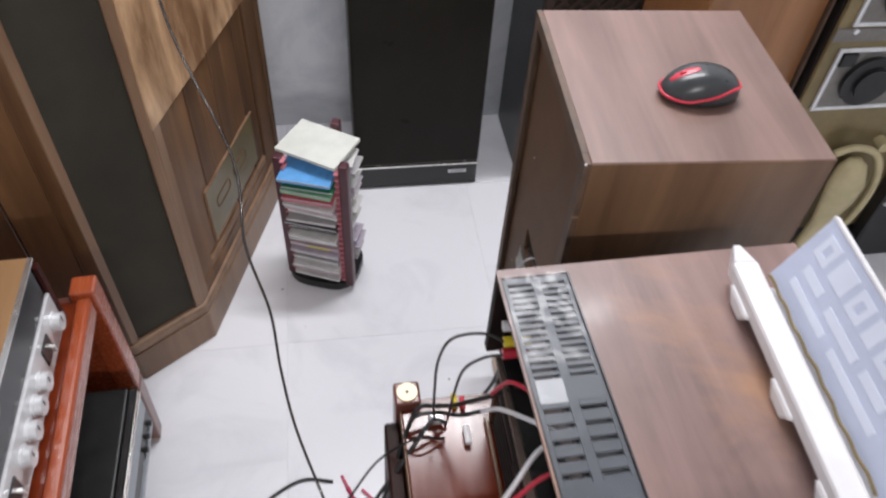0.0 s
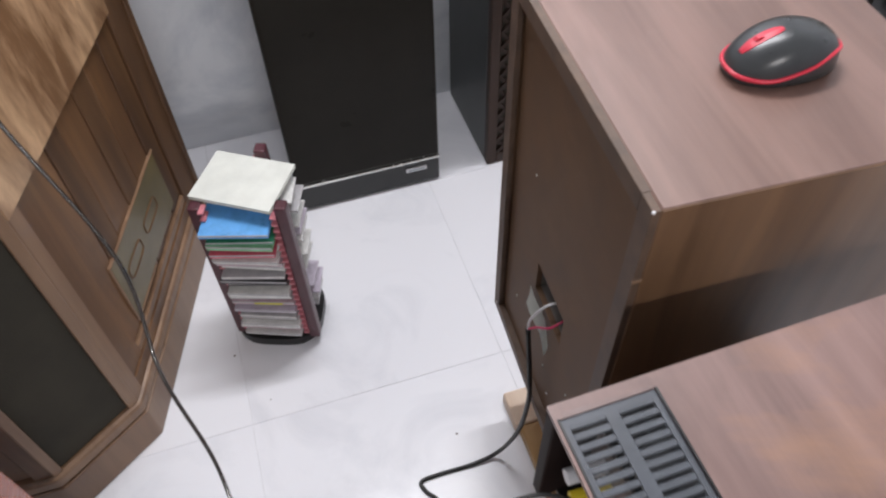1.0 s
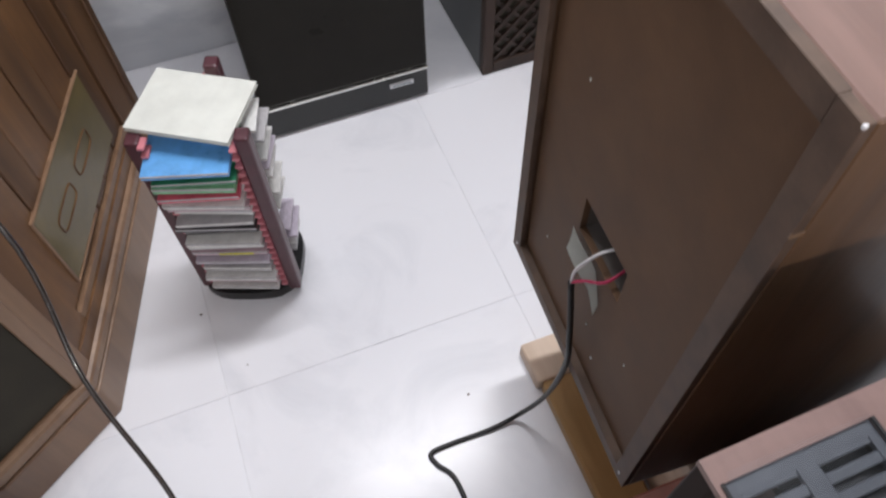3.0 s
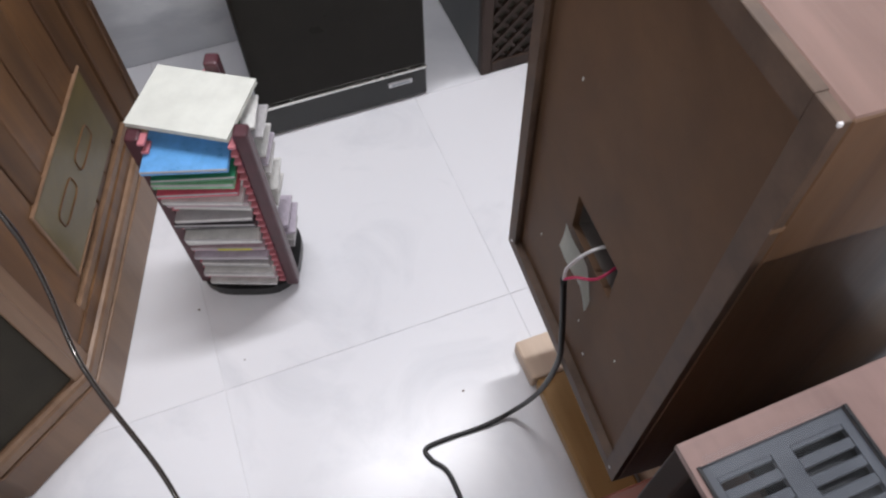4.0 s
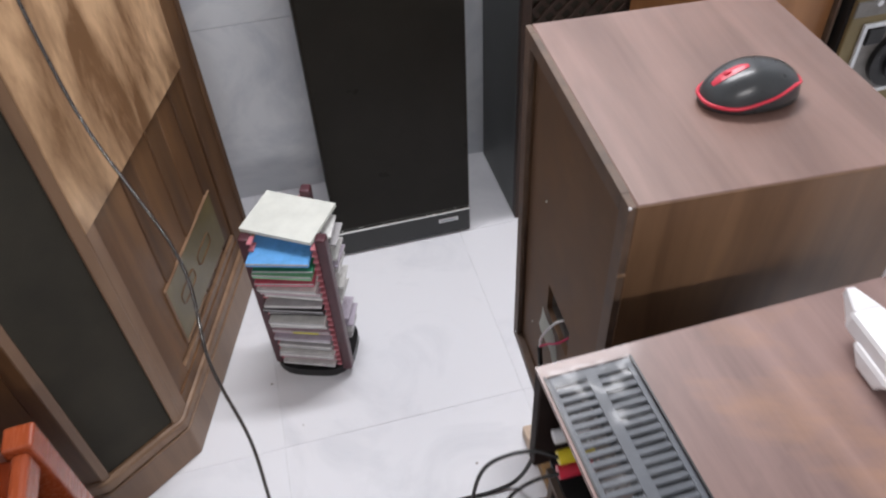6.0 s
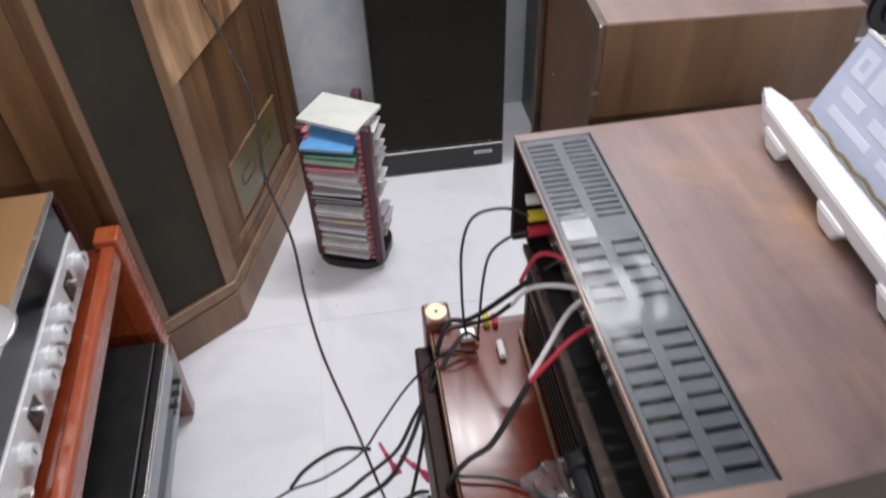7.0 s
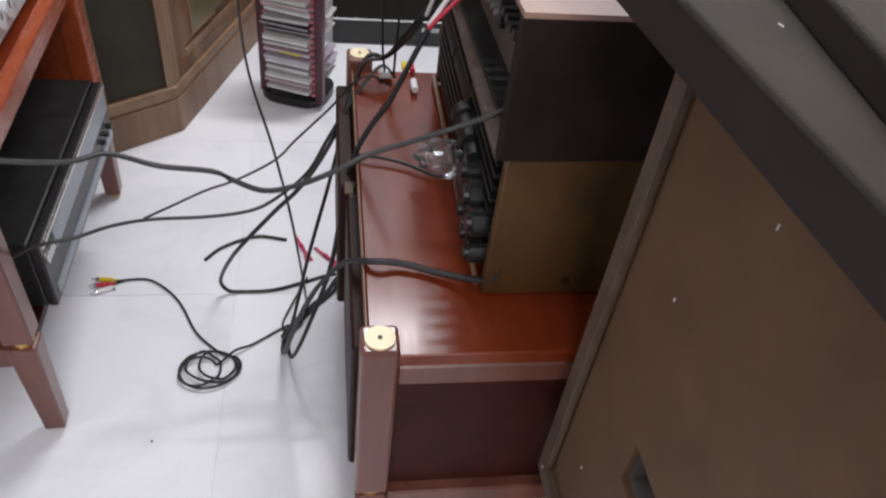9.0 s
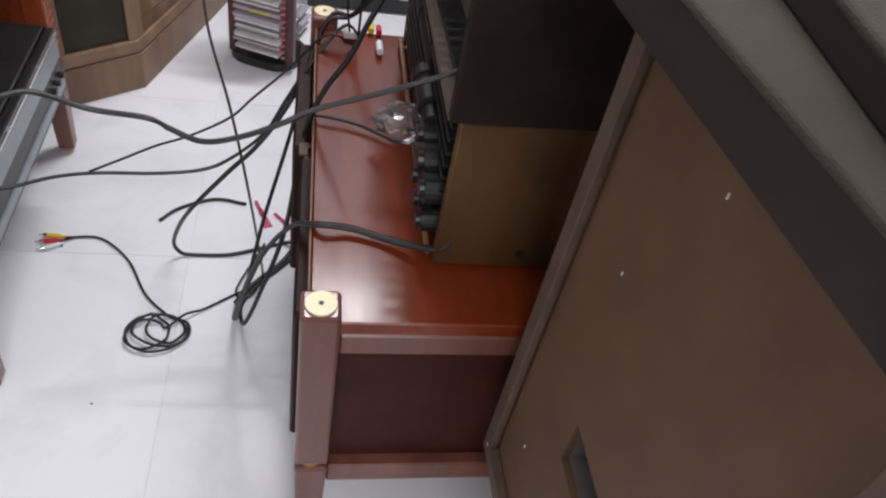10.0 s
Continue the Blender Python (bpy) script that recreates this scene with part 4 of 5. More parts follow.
# ---- mouse on the far loudspeaker ----
def build_mouse():
    m = thing("computer_mouse", T((0.140, -0.338, 1.048)) @ Matrix.Rotation(radians(-2), 4, "Z") @ Matrix.Diagonal((1.05, 1.0, 1.12, 1)), "black wireless mouse with red scroll strip and red side band", "mouse")

    def shell(lo, hi, grow):
        bm = bmesh.new()
        nu, nv = 40, 12
        rows = []
        for j in range(nv + 1):
            f = j / nv
            row = []
            for i in range(nu):
                a = 2 * math.pi * i / nu
                ca, sa = math.cos(a), math.sin(a)
                # plan: long oval, a little waisted; height: humped towards the tail
                x = 0.06 * math.copysign(abs(ca) ** 0.8, ca)
                y = 0.036 * math.copysign(abs(sa) ** 0.75, sa) * (1 - 0.08 * math.cos(2 * a))
                ph = lo + (hi - lo) * f
                r = math.cos(ph) ** 0.62
                hump = 0.040 * (1 - 0.30 * max(0, -ca * r) ** 1.4 - 0.1 * max(0, ca * r))
                z = 0.004 + hump * math.sin(ph) ** 0.9 if ph > 0 else 0.004
                row.append(bm.verts.new((x * r * grow, y * r * grow, z)))
            rows.append(row)
        for a, b in zip(rows, rows[1:]):
            for i in range(nu):
                bm.faces.new((a[i], a[(i + 1) % nu], b[(i + 1) % nu], b[i]))
        bm.faces.new(rows[0][::-1])
        bm.faces.new(rows[-1])
        return bm

    part("body", shell(0.0, math.pi / 2 - 0.02, 1.0), MOUSE_BODY, m, smooth=True)
    bm = cyl(bmesh.new(), (0, 0, 0.003), 0.045, 0.004, "Z", 32)
    for v in bm.verts:
        v.co.x, v.co.y = v.co.x * 1.2, v.co.y * 0.72
    part("base", bm, BLACK_PLASTIC, m)
    band = []
    for i in range(41):
        a = 2 * math.pi * i / 40
        ca, sa = math.cos(a), math.sin(a)
        k = min(1.0, max(0.0, (ca + 0.55) / 1.15))
        q = max(0.0, (ca - 0.75) / 0.25)
        zb = 0.0105 + 0.0135 * k * k * (3 - 2 * k) - 0.005 * q
        rz = (1 - min(1.0, (zb - 0.004) / 0.036) ** 2.2) ** 0.31 * 1.012
        band.append((0.06 * rz * math.copysign(abs(ca) ** 0.8, ca), 0.036 * rz * math.copysign(abs(sa) ** 0.75, sa) * (1 - 0.08 * math.cos(2 * a)), zb))
    part("side_band", tube(band, 0.0023, seg=6, per=2), RED_PL, m, "glossy red side band", smooth=True)
    st = bmesh.new()

    def surface(x):
        r = abs(x) / 0.06
        return 0.004 + 0.040 * (1 - 0.30 * r ** 1.4) * math.sin(math.acos(min(1.0, r ** (1 / 0.62)))) ** 0.9

    sides = []
    for i in range(11):
        x = -0.050 + 0.040 * i / 10
        hw = 0.0062 * (1 - (abs(i - 5) / 5.0) ** 3 * 0.5)
        sides.append([st.verts.new((x, y, surface(x) + dz)) for y, dz in ((-hw, -0.004), (-hw, 0.0006), (0.0, 0.0016), (hw, 0.0006), (hw, -0.004))])
    for a, b in zip(sides, sides[1:]):
        for q in range(4):
            st.faces.new((a[q], b[q], b[q + 1], a[q + 1]))
    st.faces.new(sides[0])
    st.faces.new(sides[-1][::-1])
    strip = part("scroll_strip", st, RED_PL, m, "red strip round the scroll wheel")
    part("wheel", cyl(bmesh.new(), (-0.032, 0, surface(-0.032) - 0.003), 0.0062, 0.005, "Y", 16), RED_PL, strip)
    return m


build_mouse()


# ---- floor-standing oak loudspeaker with angled front ----
def build_corner_speaker():
    c = thing("floor_loudspeaker", T((-0.795, 0.045, 0)), "large oak floor loudspeaker with angled cloth front and moulded plinth", "loudspeaker")
    # plan, from the front right corner: front face to FL, sides to the back
    fr, fl = Vector((0.0, 0.0)), Vector((-0.17, -0.122))
    u = (fl - fr).normalized()
    n = Vector((-u.y, u.x))
    sr = Vector((0.30, 0.954)).normalized()
    sl = Vector((-0.99, 0.02)).normalized()
    br, bl = fr + sr * 0.66, fl + sl * 0.62
    bb = Vector((bl.x + 0.10, br.y))

    def outline(inset):
        pts = [fr, br, bb, Vector((bl.x, bl.y + 0.25)), bl, fl]
        cen = sum(pts, Vector((0, 0))) / len(pts)
        out = []
        for i, p in enumerate(pts):
            a, b = pts[i - 1], pts[(i + 1) % len(pts)]
            e1, e2 = (p - a).normalized(), (b - p).normalized()
            n1, n2 = Vector((-e1.y, e1.x)), Vector((-e2.y, e2.x))
            k = inset / max(0.25, 1 + n1.dot(n2))
            out.append(p + (n1 + n2) * k)
        return [(p.x, p.y) for p in out]

    part("plinth", prism(outline(0.0), 0.0, 0.105, 0.004), OAK_EDGE, c, "oak plinth board")
    part("plinth_moulding", prism(outline(0.002), 0.105, 0.142, 0.009), OAK_EDGE, c, "rounded oak moulding")
    HT = 1.28
    part("body", prism(outline(0.026), 0.14, HT, 0.003), OAK, c, "oak veneer carcass")
    part("top", prism(outline(0.012), HT, HT + 0.025, 0.004), OAK_EDGE, c)
    o = [Vector(p) for p in outline(0.018)]
    FRp, BRp, FLp = o[0], o[1], o[5]

    def on_face(p, e, nn, name, a0, a1, z0, z1, t0, t1, mat, label="", bev=0.002, parent=None):
        """A board on an upright face: along from a0 to a1, proud from t0 to t1."""
        M = Matrix(((e.x, nn.x, 0, p.x), (e.y, nn.y, 0, p.y), (0, 0, 1, 0), (0, 0, 0, 1)))
        return part(name, boxed(a0, a1, t0, t1, z0, z1, bev), mat, parent or c, label, M)

    # front: cloth between pale stiles
    e, ln = (FLp - FRp).normalized(), (FLp - FRp).length
    nn = Vector((-e.y, e.x))
    if nn.dot(Vector((0.6, -0.8))) < 0:
        nn = -nn
    on_face(FRp, e, nn, "front_stile", -0.004, 0.018, 0.14, HT, -0.006, 0.008, OAK_EDGE)
    on_face(FRp, e, nn, "front_stile", ln - 0.016, ln + 0.004, 0.14, HT, -0.006, 0.008, OAK_EDGE)
    on_face(FRp, e, nn, "grille", 0.018, ln - 0.016, 0.145, HT - 0.01, -0.006, 0.002, GRILLE, "dark grey-green speaker cloth")
    # right side: framed planks with an olive inset panel
    e, ln = (BRp - FRp).normalized(), (BRp - FRp).length
    nn = Vector((e.y, -e.x))
    on_face(FRp, e, nn, "side_stile", 0.0, 0.035, 0.14, HT, -0.008, 0.008, OAK_EDGE)
    on_face(FRp, e, nn, "side_stile", 0.035, 0.10, 0.155, HT, -0.008, 0.003, OAK)
    on_face(FRp, e, nn, "side_stile", ln - 0.09, ln - 0.012, 0.14, HT, -0.008, 0.006, OAK_DARK)
    on_face(FRp, e, nn, "side_stile", ln - 0.012, ln + 0.01, 0.14, HT, -0.008, 0.010, OAK_DARK)
    on_face(FRp, e, nn, "bottom_rail", 0.035, ln - 0.09, 0.14, 0.178, -0.008, 0.007, OAK)
    on_face(FRp, e, nn, "bottom_bead", 0.10, ln - 0.09, 0.178, 0.20, -0.008, 0.004, OAK_EDGE)
    k = 0
    a = 0.10
    for wd in (0.075, 0.06, 0.085, 0.07, 0.08, 0.07):
        b = min(a + wd, ln - 0.09)
        if b - a > 0.01:
            on_face(FRp, e, nn, "plank", a + 0.0015, b - 0.0015, 0.205, HT - 0.02, -0.008, -0.003 + 0.0015 * (k % 2), OAK_DARK if k % 2 else OAK)
        a, k = b, k + 1
    # thin paler sheet standing in for the lit upper zone above a shadow edge
    on_face(FRp, e, nn, "upper_panel", 0.0, ln - 0.085, 0.717, HT - 0.002, -0.008, 0.0095, OAK_LIT, "lamplit patch of the oak side, painted as a paler sheet with slanting streaks", 0.001)
    pan = on_face(FRp, e, nn, "inset_panel", 0.155, ln - 0.14, 0.225, 0.395, -0.008, 0.0012, OLIVE_PANEL, "olive-tinted inset panel with two slots")
    on_face(FRp, e, nn, "panel_bead", 0.15, ln - 0.135, 0.395, 0.400, -0.008, 0.003, OAK_EDGE)
    on_face(FRp, e, nn, "panel_bead", 0.150, 0.155, 0.22, 0.395, -0.008, 0.0028, OAK_EDGE)
    on_face(FRp, e, nn, "panel_bead", 0.15, 0.30, 0.220, 0.225, -0.008, 0.003, OAK_EDGE)
    for ac in (0.245, 0.37):
        pts = []
        for i in range(33):
            q = 2 * math.pi * i / 32
            pts.append((ac + 0.045 * math.copysign(abs(math.cos(q)) ** 0.45, math.cos(q)), 0.0016, 0.315 + 0.018 * math.copysign(abs(math.sin(q)) ** 0.45, math.sin(q))))
        ring = part("slot_ring", tube(pts, 0.0018, seg=6, per=2), OAK_DARK, pan, "dark rounded slot outline")
    # left side: plain boards
    BLp = o[4]
    e, ln = (BLp - FLp).normalized(), (BLp - FLp).length
    nn = Vector((-e.y, e.x))
    if nn.y > 0:
        nn = -nn
    on_face(FLp, e, nn, "side_stile", 0.0, 0.035, 0.14, HT, -0.008, 0.006, OAK)
    a, k = 0.036, 0
    while a < ln - 0.02:
        b = min(a + 0.095, ln)
        on_face(FLp, e, nn, "plank", a + 0.001, b - 0.001, 0.15, HT - 0.02, -0.008, 0.0 + 0.0015 * (k % 2), OAK)
        a, k = b, k + 1
    return c


build_corner_speaker()


# ---- CD tower ----
def build_cd_tower():
    ang = -20.0
    c = thing("cd_tower", T((-0.478, 0.255, 0)) @ Matrix.Rotation(radians(ang), 4, "Z"), "maroon CD tower packed with discs, white booklet on top", "CD rack")
    base = bmesh.new()
    pts = []
    for i in range(40):
        a = 2 * math.pi * i / 40
        pts.append((-0.008 + 0.103 * math.copysign(abs(math.cos(a)) ** 0.62, math.cos(a)), 0.019 + 0.089 * math.copysign(abs(math.sin(a)) ** 0.62, math.sin(a))))
    part("base", prism(pts, 0.0, 0.026, 0.004), BLACK_PLASTIC, c, "black oval base")
    for x, y, ht in ((0.086, -0.045, 0.483), (-0.092, -0.035, 0.466), (0.018, 0.106, 0.492)):
        post = part("post", boxed(x - 0.0125, x + 0.0125, y - 0.014, y + 0.014, 0.02, ht, 0.005, 2), MAROON, c, "maroon plastic post")
        s = -1 if x > 0 else 1
        tooth = None
        for i in range(22):
            mm = T((x + s * 0.016, y - 0.006, 0.05 + 0.0195 * i))
            if tooth is None:
                tooth = part("tooth", boxed(-0.006, 0.006, -0.014, 0.012, -0.0028, 0.0028, 0.001), PINK, post, m=mm)
            else:
                again(tooth, post, mm)
    return c


tower = build_cd_tower()
rnd = random.Random(7)
CASE_COLOURS = {
    "white": (0.70, 0.70, 0.68), "grey": (0.42, 0.41, 0.42), "dark": (0.035, 0.033, 0.036), "rose": (0.50, 0.36, 0.40),
    "lilac": (0.52, 0.47, 0.55), "blue": (0.12, 0.36, 0.72), "green": (0.03, 0.20, 0.10), "pale green": (0.20, 0.45, 0.25), "red": (0.60, 0.10, 0.15), "yellow": (0.60, 0.55, 0.05),
}
CASE_MATS = {k: plain("case_" + k.replace(" ", "_"), v, 0.3, vary=0.12, scale=50, coat=0.3) for k, v in CASE_COLOURS.items()}


def cd_case(m, tint, strip=None):
    c = thing("cd_case", m, tint + " CD case lying in the tower", "CD case", "discs in the tower")
    part("case", boxed(-0.071, 0.071, 0.0, 0.122, 0.0, 0.0098, 0.001), CASE_MATS[tint], c)
    part("lid_edge", boxed(-0.0705, 0.0705, -0.0008, 0.1, 0.0062, 0.0092), CASE_MATS["grey" if tint != "grey" else "white"], c, "clear lid edge")
    if strip:
        part("spine_print", boxed(-0.02, 0.045, -0.0014, 0.001, 0.002, 0.0075), CASE_MATS[strip], c, "coloured spine print")
    return c


order = ["white", "rose", "white", "grey", "white", "lilac", "rose", "grey", "white", "dark", "dark", "grey", "white", "rose", "white", "red", "pale green", "green", "blue"]
for i, tint in enumerate(order):
    z = 0.0535 + 0.0200 * i + (0.008 if i > 14 else 0)
    bright = tint in ("blue", "green", "pale green", "red")
    out = -0.084 + rnd.uniform(-0.003, 0.003) if bright else -0.068 + rnd.uniform(-0.014, 0.006)
    if tint == "blue":
        out, z = -0.088, z + 0.004
    wide = rnd.uniform(0.93, 1.02)
    cd_case(tower.matrix_basis @ T((-0.006 + rnd.uniform(-0.004, 0.004), out, z)) @ Matrix.Rotation(radians(rnd.uniform(-2.5, 2.5)), 4, "Z") @ Matrix.Rotation(radians(rnd.uniform(-0.8, 0.8)), 4, "Y") @ Matrix.Diagonal((wide, 1, rnd.choice((0.95, 1.1, 1.45)), 1)), tint, "yellow" if i == 6 else None)
for i in range(17):
    if rnd.random() < 0.2:
        continue
    z = 0.063 + 0.0235 * i
    # second column facing sideways, pushed out past the posts
    cd_case(tower.matrix_basis @ T((0.098 + rnd.uniform(-0.008, 0.010), 0.030, z)) @ Matrix.Rotation(radians(90 + rnd.uniform(-3, 3)), 4, "Z") @ Matrix.Diagonal((0.52, 0.2, 0.6, 1)), rnd.choice(["white", "grey", "white", "lilac"]))


def build_booklet(name, m, w, d, h, mat, label):
    b = thing(name, m, label, "booklet")
    part("cover", boxed(-w / 2, w / 2, -d / 2, d / 2, h - 0.0016, h, 0.0006), mat, b)
    part("pages", boxed(-w / 2 + 0.002, w / 2 - 0.002, -d / 2 + 0.001, d / 2 - 0.001, 0.0016, h - 0.0016), PAPER, b)
    part("back_cover", boxed(-w / 2, w / 2, -d / 2, d / 2, 0.0, 0.0016, 0.0006), mat, b)
    return b


build_booklet("booklet", T((-0.474, 0.281, 0.467)) @ Matrix.Rotation(radians(-32.5), 4, "Z"), 0.176, 0.135, 0.009, PAPER, "off-white worn booklet lying on the CD tower")


# ---- left receiver and deck ----
def build_left_receiver():
    z0, z1 = 0.58, 0.757
    g = thing("silver_receiver", T((-0.935, -0.588, 0)) @ Matrix.Rotation(radians(181.5), 4, "Z"), "wood-cased receiver with black dial and silver knob panel", "receiver")
    L, D = 0.272, 0.37
    part("top_panel", boxed(0.012, D, -L, L, z1 - 0.014, z1, 0.002), RCV_TOP, g, "light walnut top")
    for s in (-1, 1):
        y = s * (L - 0.007)
        part("end_panel", boxed(0.0, D, y - 0.007, y + 0.007, z0 + 0.008, z1 - 0.014, 0.001), RED_DARK, g, "dark red-brown end panel")
    part("chassis", boxed(0.02, D, -L + 0.014, L - 0.014, z0 + 0.008, z1 - 0.014), BLACK_METAL, g)
    part("dial", boxed(0.006, 0.02, -L + 0.014, L - 0.014, z0 + 0.098, z1 - 0.004, 0.002), DIAL, g, "glossy black tuning dial")
    part("dial_trim", boxed(0.004, 0.012, -L + 0.002, L - 0.002, z1 - 0.004, z1 + 0.001), CHROME, g)
    pan = part("knob_panel", boxed(0.002, 0.02, -L + 0.002, L - 0.002, z0 + 0.010, z0 + 0.098, 0.002), SILVER, g, "brushed silver knob panel")
    zc = z0 + 0.056
    for y in (-0.225, -0.10, -0.055, -0.01, 0.035, 0.165):
        kb = part("knob", cyl(cyl(bmesh.new(), (-0.006, y, zc), 0.0165, 0.016, "X", 28, 0.0155), (0.0, y, zc), 0.019, 0.005, "X", 28), SILVER, pan, "silver knob")
        part("knob_mark", boxed(-0.0152, -0.013, y - 0.001, y + 0.001, zc, zc + 0.012), BLACK_PLASTIC, kb)
    for y in (-0.165, 0.095):
        part("switch_window", boxed(-0.001, 0.004, y - 0.02, y + 0.02, zc - 0.02, zc + 0.02, 0.001), BLACK_PLASTIC, pan, "black switch window")
        part("lever", boxed(-0.014, 0.0, y - 0.003, y + 0.003, zc - 0.004, zc + 0.012, 0.001), CHROME, pan)
    for y in (0.215, 0.235):
        part("button", cyl(bmesh.new(), (-0.006, y, zc - 0.012), 0.007, 0.016, "X", 16), CHROME, pan)
    part("jack", boxed(-0.002, 0.004, 0.243, 0.262, zc - 0.006, zc + 0.006, 0.001), BLACK_PLASTIC, pan)
    for x in (0.04, D - 0.04):
        for y in (-L + 0.04, L - 0.04):
            part("foot", cyl(bmesh.new(), (x, y, z0 + 0.004), 0.015, 0.008, "Z", 14), BLACK_PLASTIC, g)
    return g


build_left_receiver()
disc = thing("compact_disc", T((-0.985, -0.628, 0.757)), "bare silver compact disc lying on the receiver", "disc")
dm = bmesh.new()
torus(dm, (0, 0, 0.0011), 0.036, 0.024, "Z", 48, 8)
for v in dm.verts:
    v.co.z = 0.0011 + (v.co.z - 0.0011) * 0.04
part("disc", dm, DISC_SILVER, disc, smooth=True)
part("hub", torus(bmesh.new(), (0, 0, 0.0022), 0.013, 0.003, "Z", 32, 6), CLEAR, disc, "clear hub ring")


def build_deck():
    z0, z1 = 0.245, 0.40
    g = thing("video_deck", T((-0.855, -0.615, 0)) @ Matrix.Rotation(radians(181.0), 4, "Z"), "black video deck with grey front sticking out of the rack", "video deck")
    L, D = 0.255, 0.36
    part("cover", boxed(0.016, D, -L, L, z0 + 0.012, z1, 0.004, 2), BLACK_METAL, g, "black metal cover")
    part("front_panel", boxed(0.0, 0.016, -L, L, z0 + 0.012, z1 - 0.004, 0.003), BLACK_PLASTIC, g)
    part("display_strip", boxed(-0.004, 0.002, -L + 0.012, L - 0.06, z1 - 0.062, z1 - 0.018, 0.002), SILVER_DULL, g, "grey front flap")
    part("lower_strip", boxed(-0.003, 0.002, -L + 0.01, L - 0.02, z0 + 0.024, z0 + 0.046, 0.002), SILVER_DULL, g)
    part("trim_line", boxed(-0.005, 0.0, -L + 0.005, L - 0.005, z1 - 0.014, z1 - 0.009), CHROME, g)
    for i in range(4):
        part("button", boxed(-0.006, 0.0, L - 0.05 + 0.011 * i, L - 0.042 + 0.011 * i, z1 - 0.05, z1 - 0.03, 0.001), CHROME, g)
    for i in range(3):
        part("knob", cyl(bmesh.new(), (-0.005, -L + 0.03 + 0.03 * i, z0 + 0.06), 0.006, 0.01, "X", 14), BLACK_PLASTIC, g)
    for x in (0.03, D - 0.03):
        for y in (-L + 0.03, L - 0.03):
            part("foot", cyl(bmesh.new(), (x, y, z0 + 0.006), 0.014, 0.012, "Z", 14), BLACK_PLASTIC, g)
    return g


build_deck()


# ---- cables ----
def cable(name, pts, r, mat, label, flat=1.0):
    c = thing(name, T((0, 0, 0)), label, "cable")
    part("sheath", tube(pts, r, flat), mat, c, smooth=True)
    return c


z = 0.004
cable("power_cable", [(-0.74, 0.06, 1.306), (-0.72, 0.0, 1.29), (-0.684, -0.091, 1.045), (-0.609, -0.193, 0.844), (-0.602, -0.287, 0.72), (-0.565, -0.389, 0.651), (-0.553, -0.47, 0.584), (-0.533, -0.557, 0.526), (-0.493, -0.66, 0.454), (-0.465, -0.726, 0.367), (-0.449, -0.712, 0.214), (-0.438, -0.663, 0.019), (-0.445, -0.66, z), (-0.452, -0.70, z), (-0.475, -0.72, z), (-0.49, -0.69, z), (-0.44, -0.56, z + 0.006)], 0.0026, BROWN_CABLE, "thin dark glossy cable hanging from the oak loudspeaker top")
hang = spk.matrix_basis
hp = [hang @ Vector(p) for p in ((0.036, -0.012, 0.626), (0.0, -0.008, 0.62), (-0.018, 0.004, 0.575), (-0.022, 0.002, 0.55), (-0.02, -0.02, 0.45), (-0.018, -0.028, 0.36), (-0.018, 0.0, 0.18))]
cable("speaker_cable", hp[3:] + [Vector(p) for p in ((-0.10, -0.245, 0.03), (-0.16, -0.245, z + 0.002), (-0.235, -0.243, z), (-0.275, -0.247, z), (-0.272, -0.27, z), (-0.25, -0.31, z), (-0.25, -0.42, z + 0.002), (-0.27, -0.50, z))], 0.0045, RUBBER, "black speaker cable hanging from the loudspeaker to the floor")
cable("white_wire", [hp[0], hp[1], hp[2], hp[3]], 0.0022, WHITE_PL, "white wire end at the cable hole")
cable("red_wire", [hang @ Vector((0.036, -0.03, 0.617)), hang @ Vector((-0.002, -0.037, 0.604)), hang @ Vector((-0.014, -0.012, 0.572)), hp[3]], 0.002, MAGENTA, "red wire end at the cable hole")

# leads crossing the aisle between the racks
cable("twin_lead", [(-1.38, -1.20, 0.006), (-1.36, -1.24, 0.2), (-1.2, -1.26, 0.70), (-0.95, -1.22, 0.80), (-0.80, -1.185, 0.80), (-0.664, -1.16, 0.78), (-0.625, -1.13, 0.77), (-0.577, -1.117, 0.745), (-0.521, -1.119, 0.74), (-0.50, -1.115, 0.725), (-0.464, -1.14, 0.73), (-0.426, -1.142, 0.74), (-0.385, -1.135, 0.755), (-0.344, -1.115, 0.765), (-0.284, -1.110, 0.785), (-0.207, -1.105, 0.815), (-0.17, -1.09, 0.83)], 0.0024, GREY_CABLE, "grey twin lead slung between the two racks", 1.7)
cable("twin_lead", [(-0.27, -0.60, 0.566), (-0.30, -0.61, 0.592), (-0.355, -0.656, 0.54), (-0.392, -0.674, 0.48), (-0.429, -0.696, 0.42), (-0.489, -0.702, 0.362), (-0.536, -0.726, 0.352), (-0.61, -0.743, 0.352), (-0.70, -0.762, 0.362), (-0.751, -0.814, 0.392), (-0.79, -0.875, 0.42), (-0.85, -0.90, 0.42), (-0.95, -0.91, 0.36), (-1.05, -0.88, 0.30)], 0.0024, GREY_CABLE, "grey twin lead running from the deck to the red rack", 1.7)
cable("thin_lead", [(-0.28, -0.63, 0.567), (-0.33, -0.635, 0.585), (-0.393, -0.63, 0.51), (-0.449, -0.681, 0.48), (-0.485, -0.715, 0.46), (-0.549, -0.732, 0.43), (-0.609, -0.728, 0.40), (-0.664, -0.745, 0.38), (-0.71, -0.772, 0.372)], 0.0022, RUBBER, "thin black lead tied to a grey twin lead")
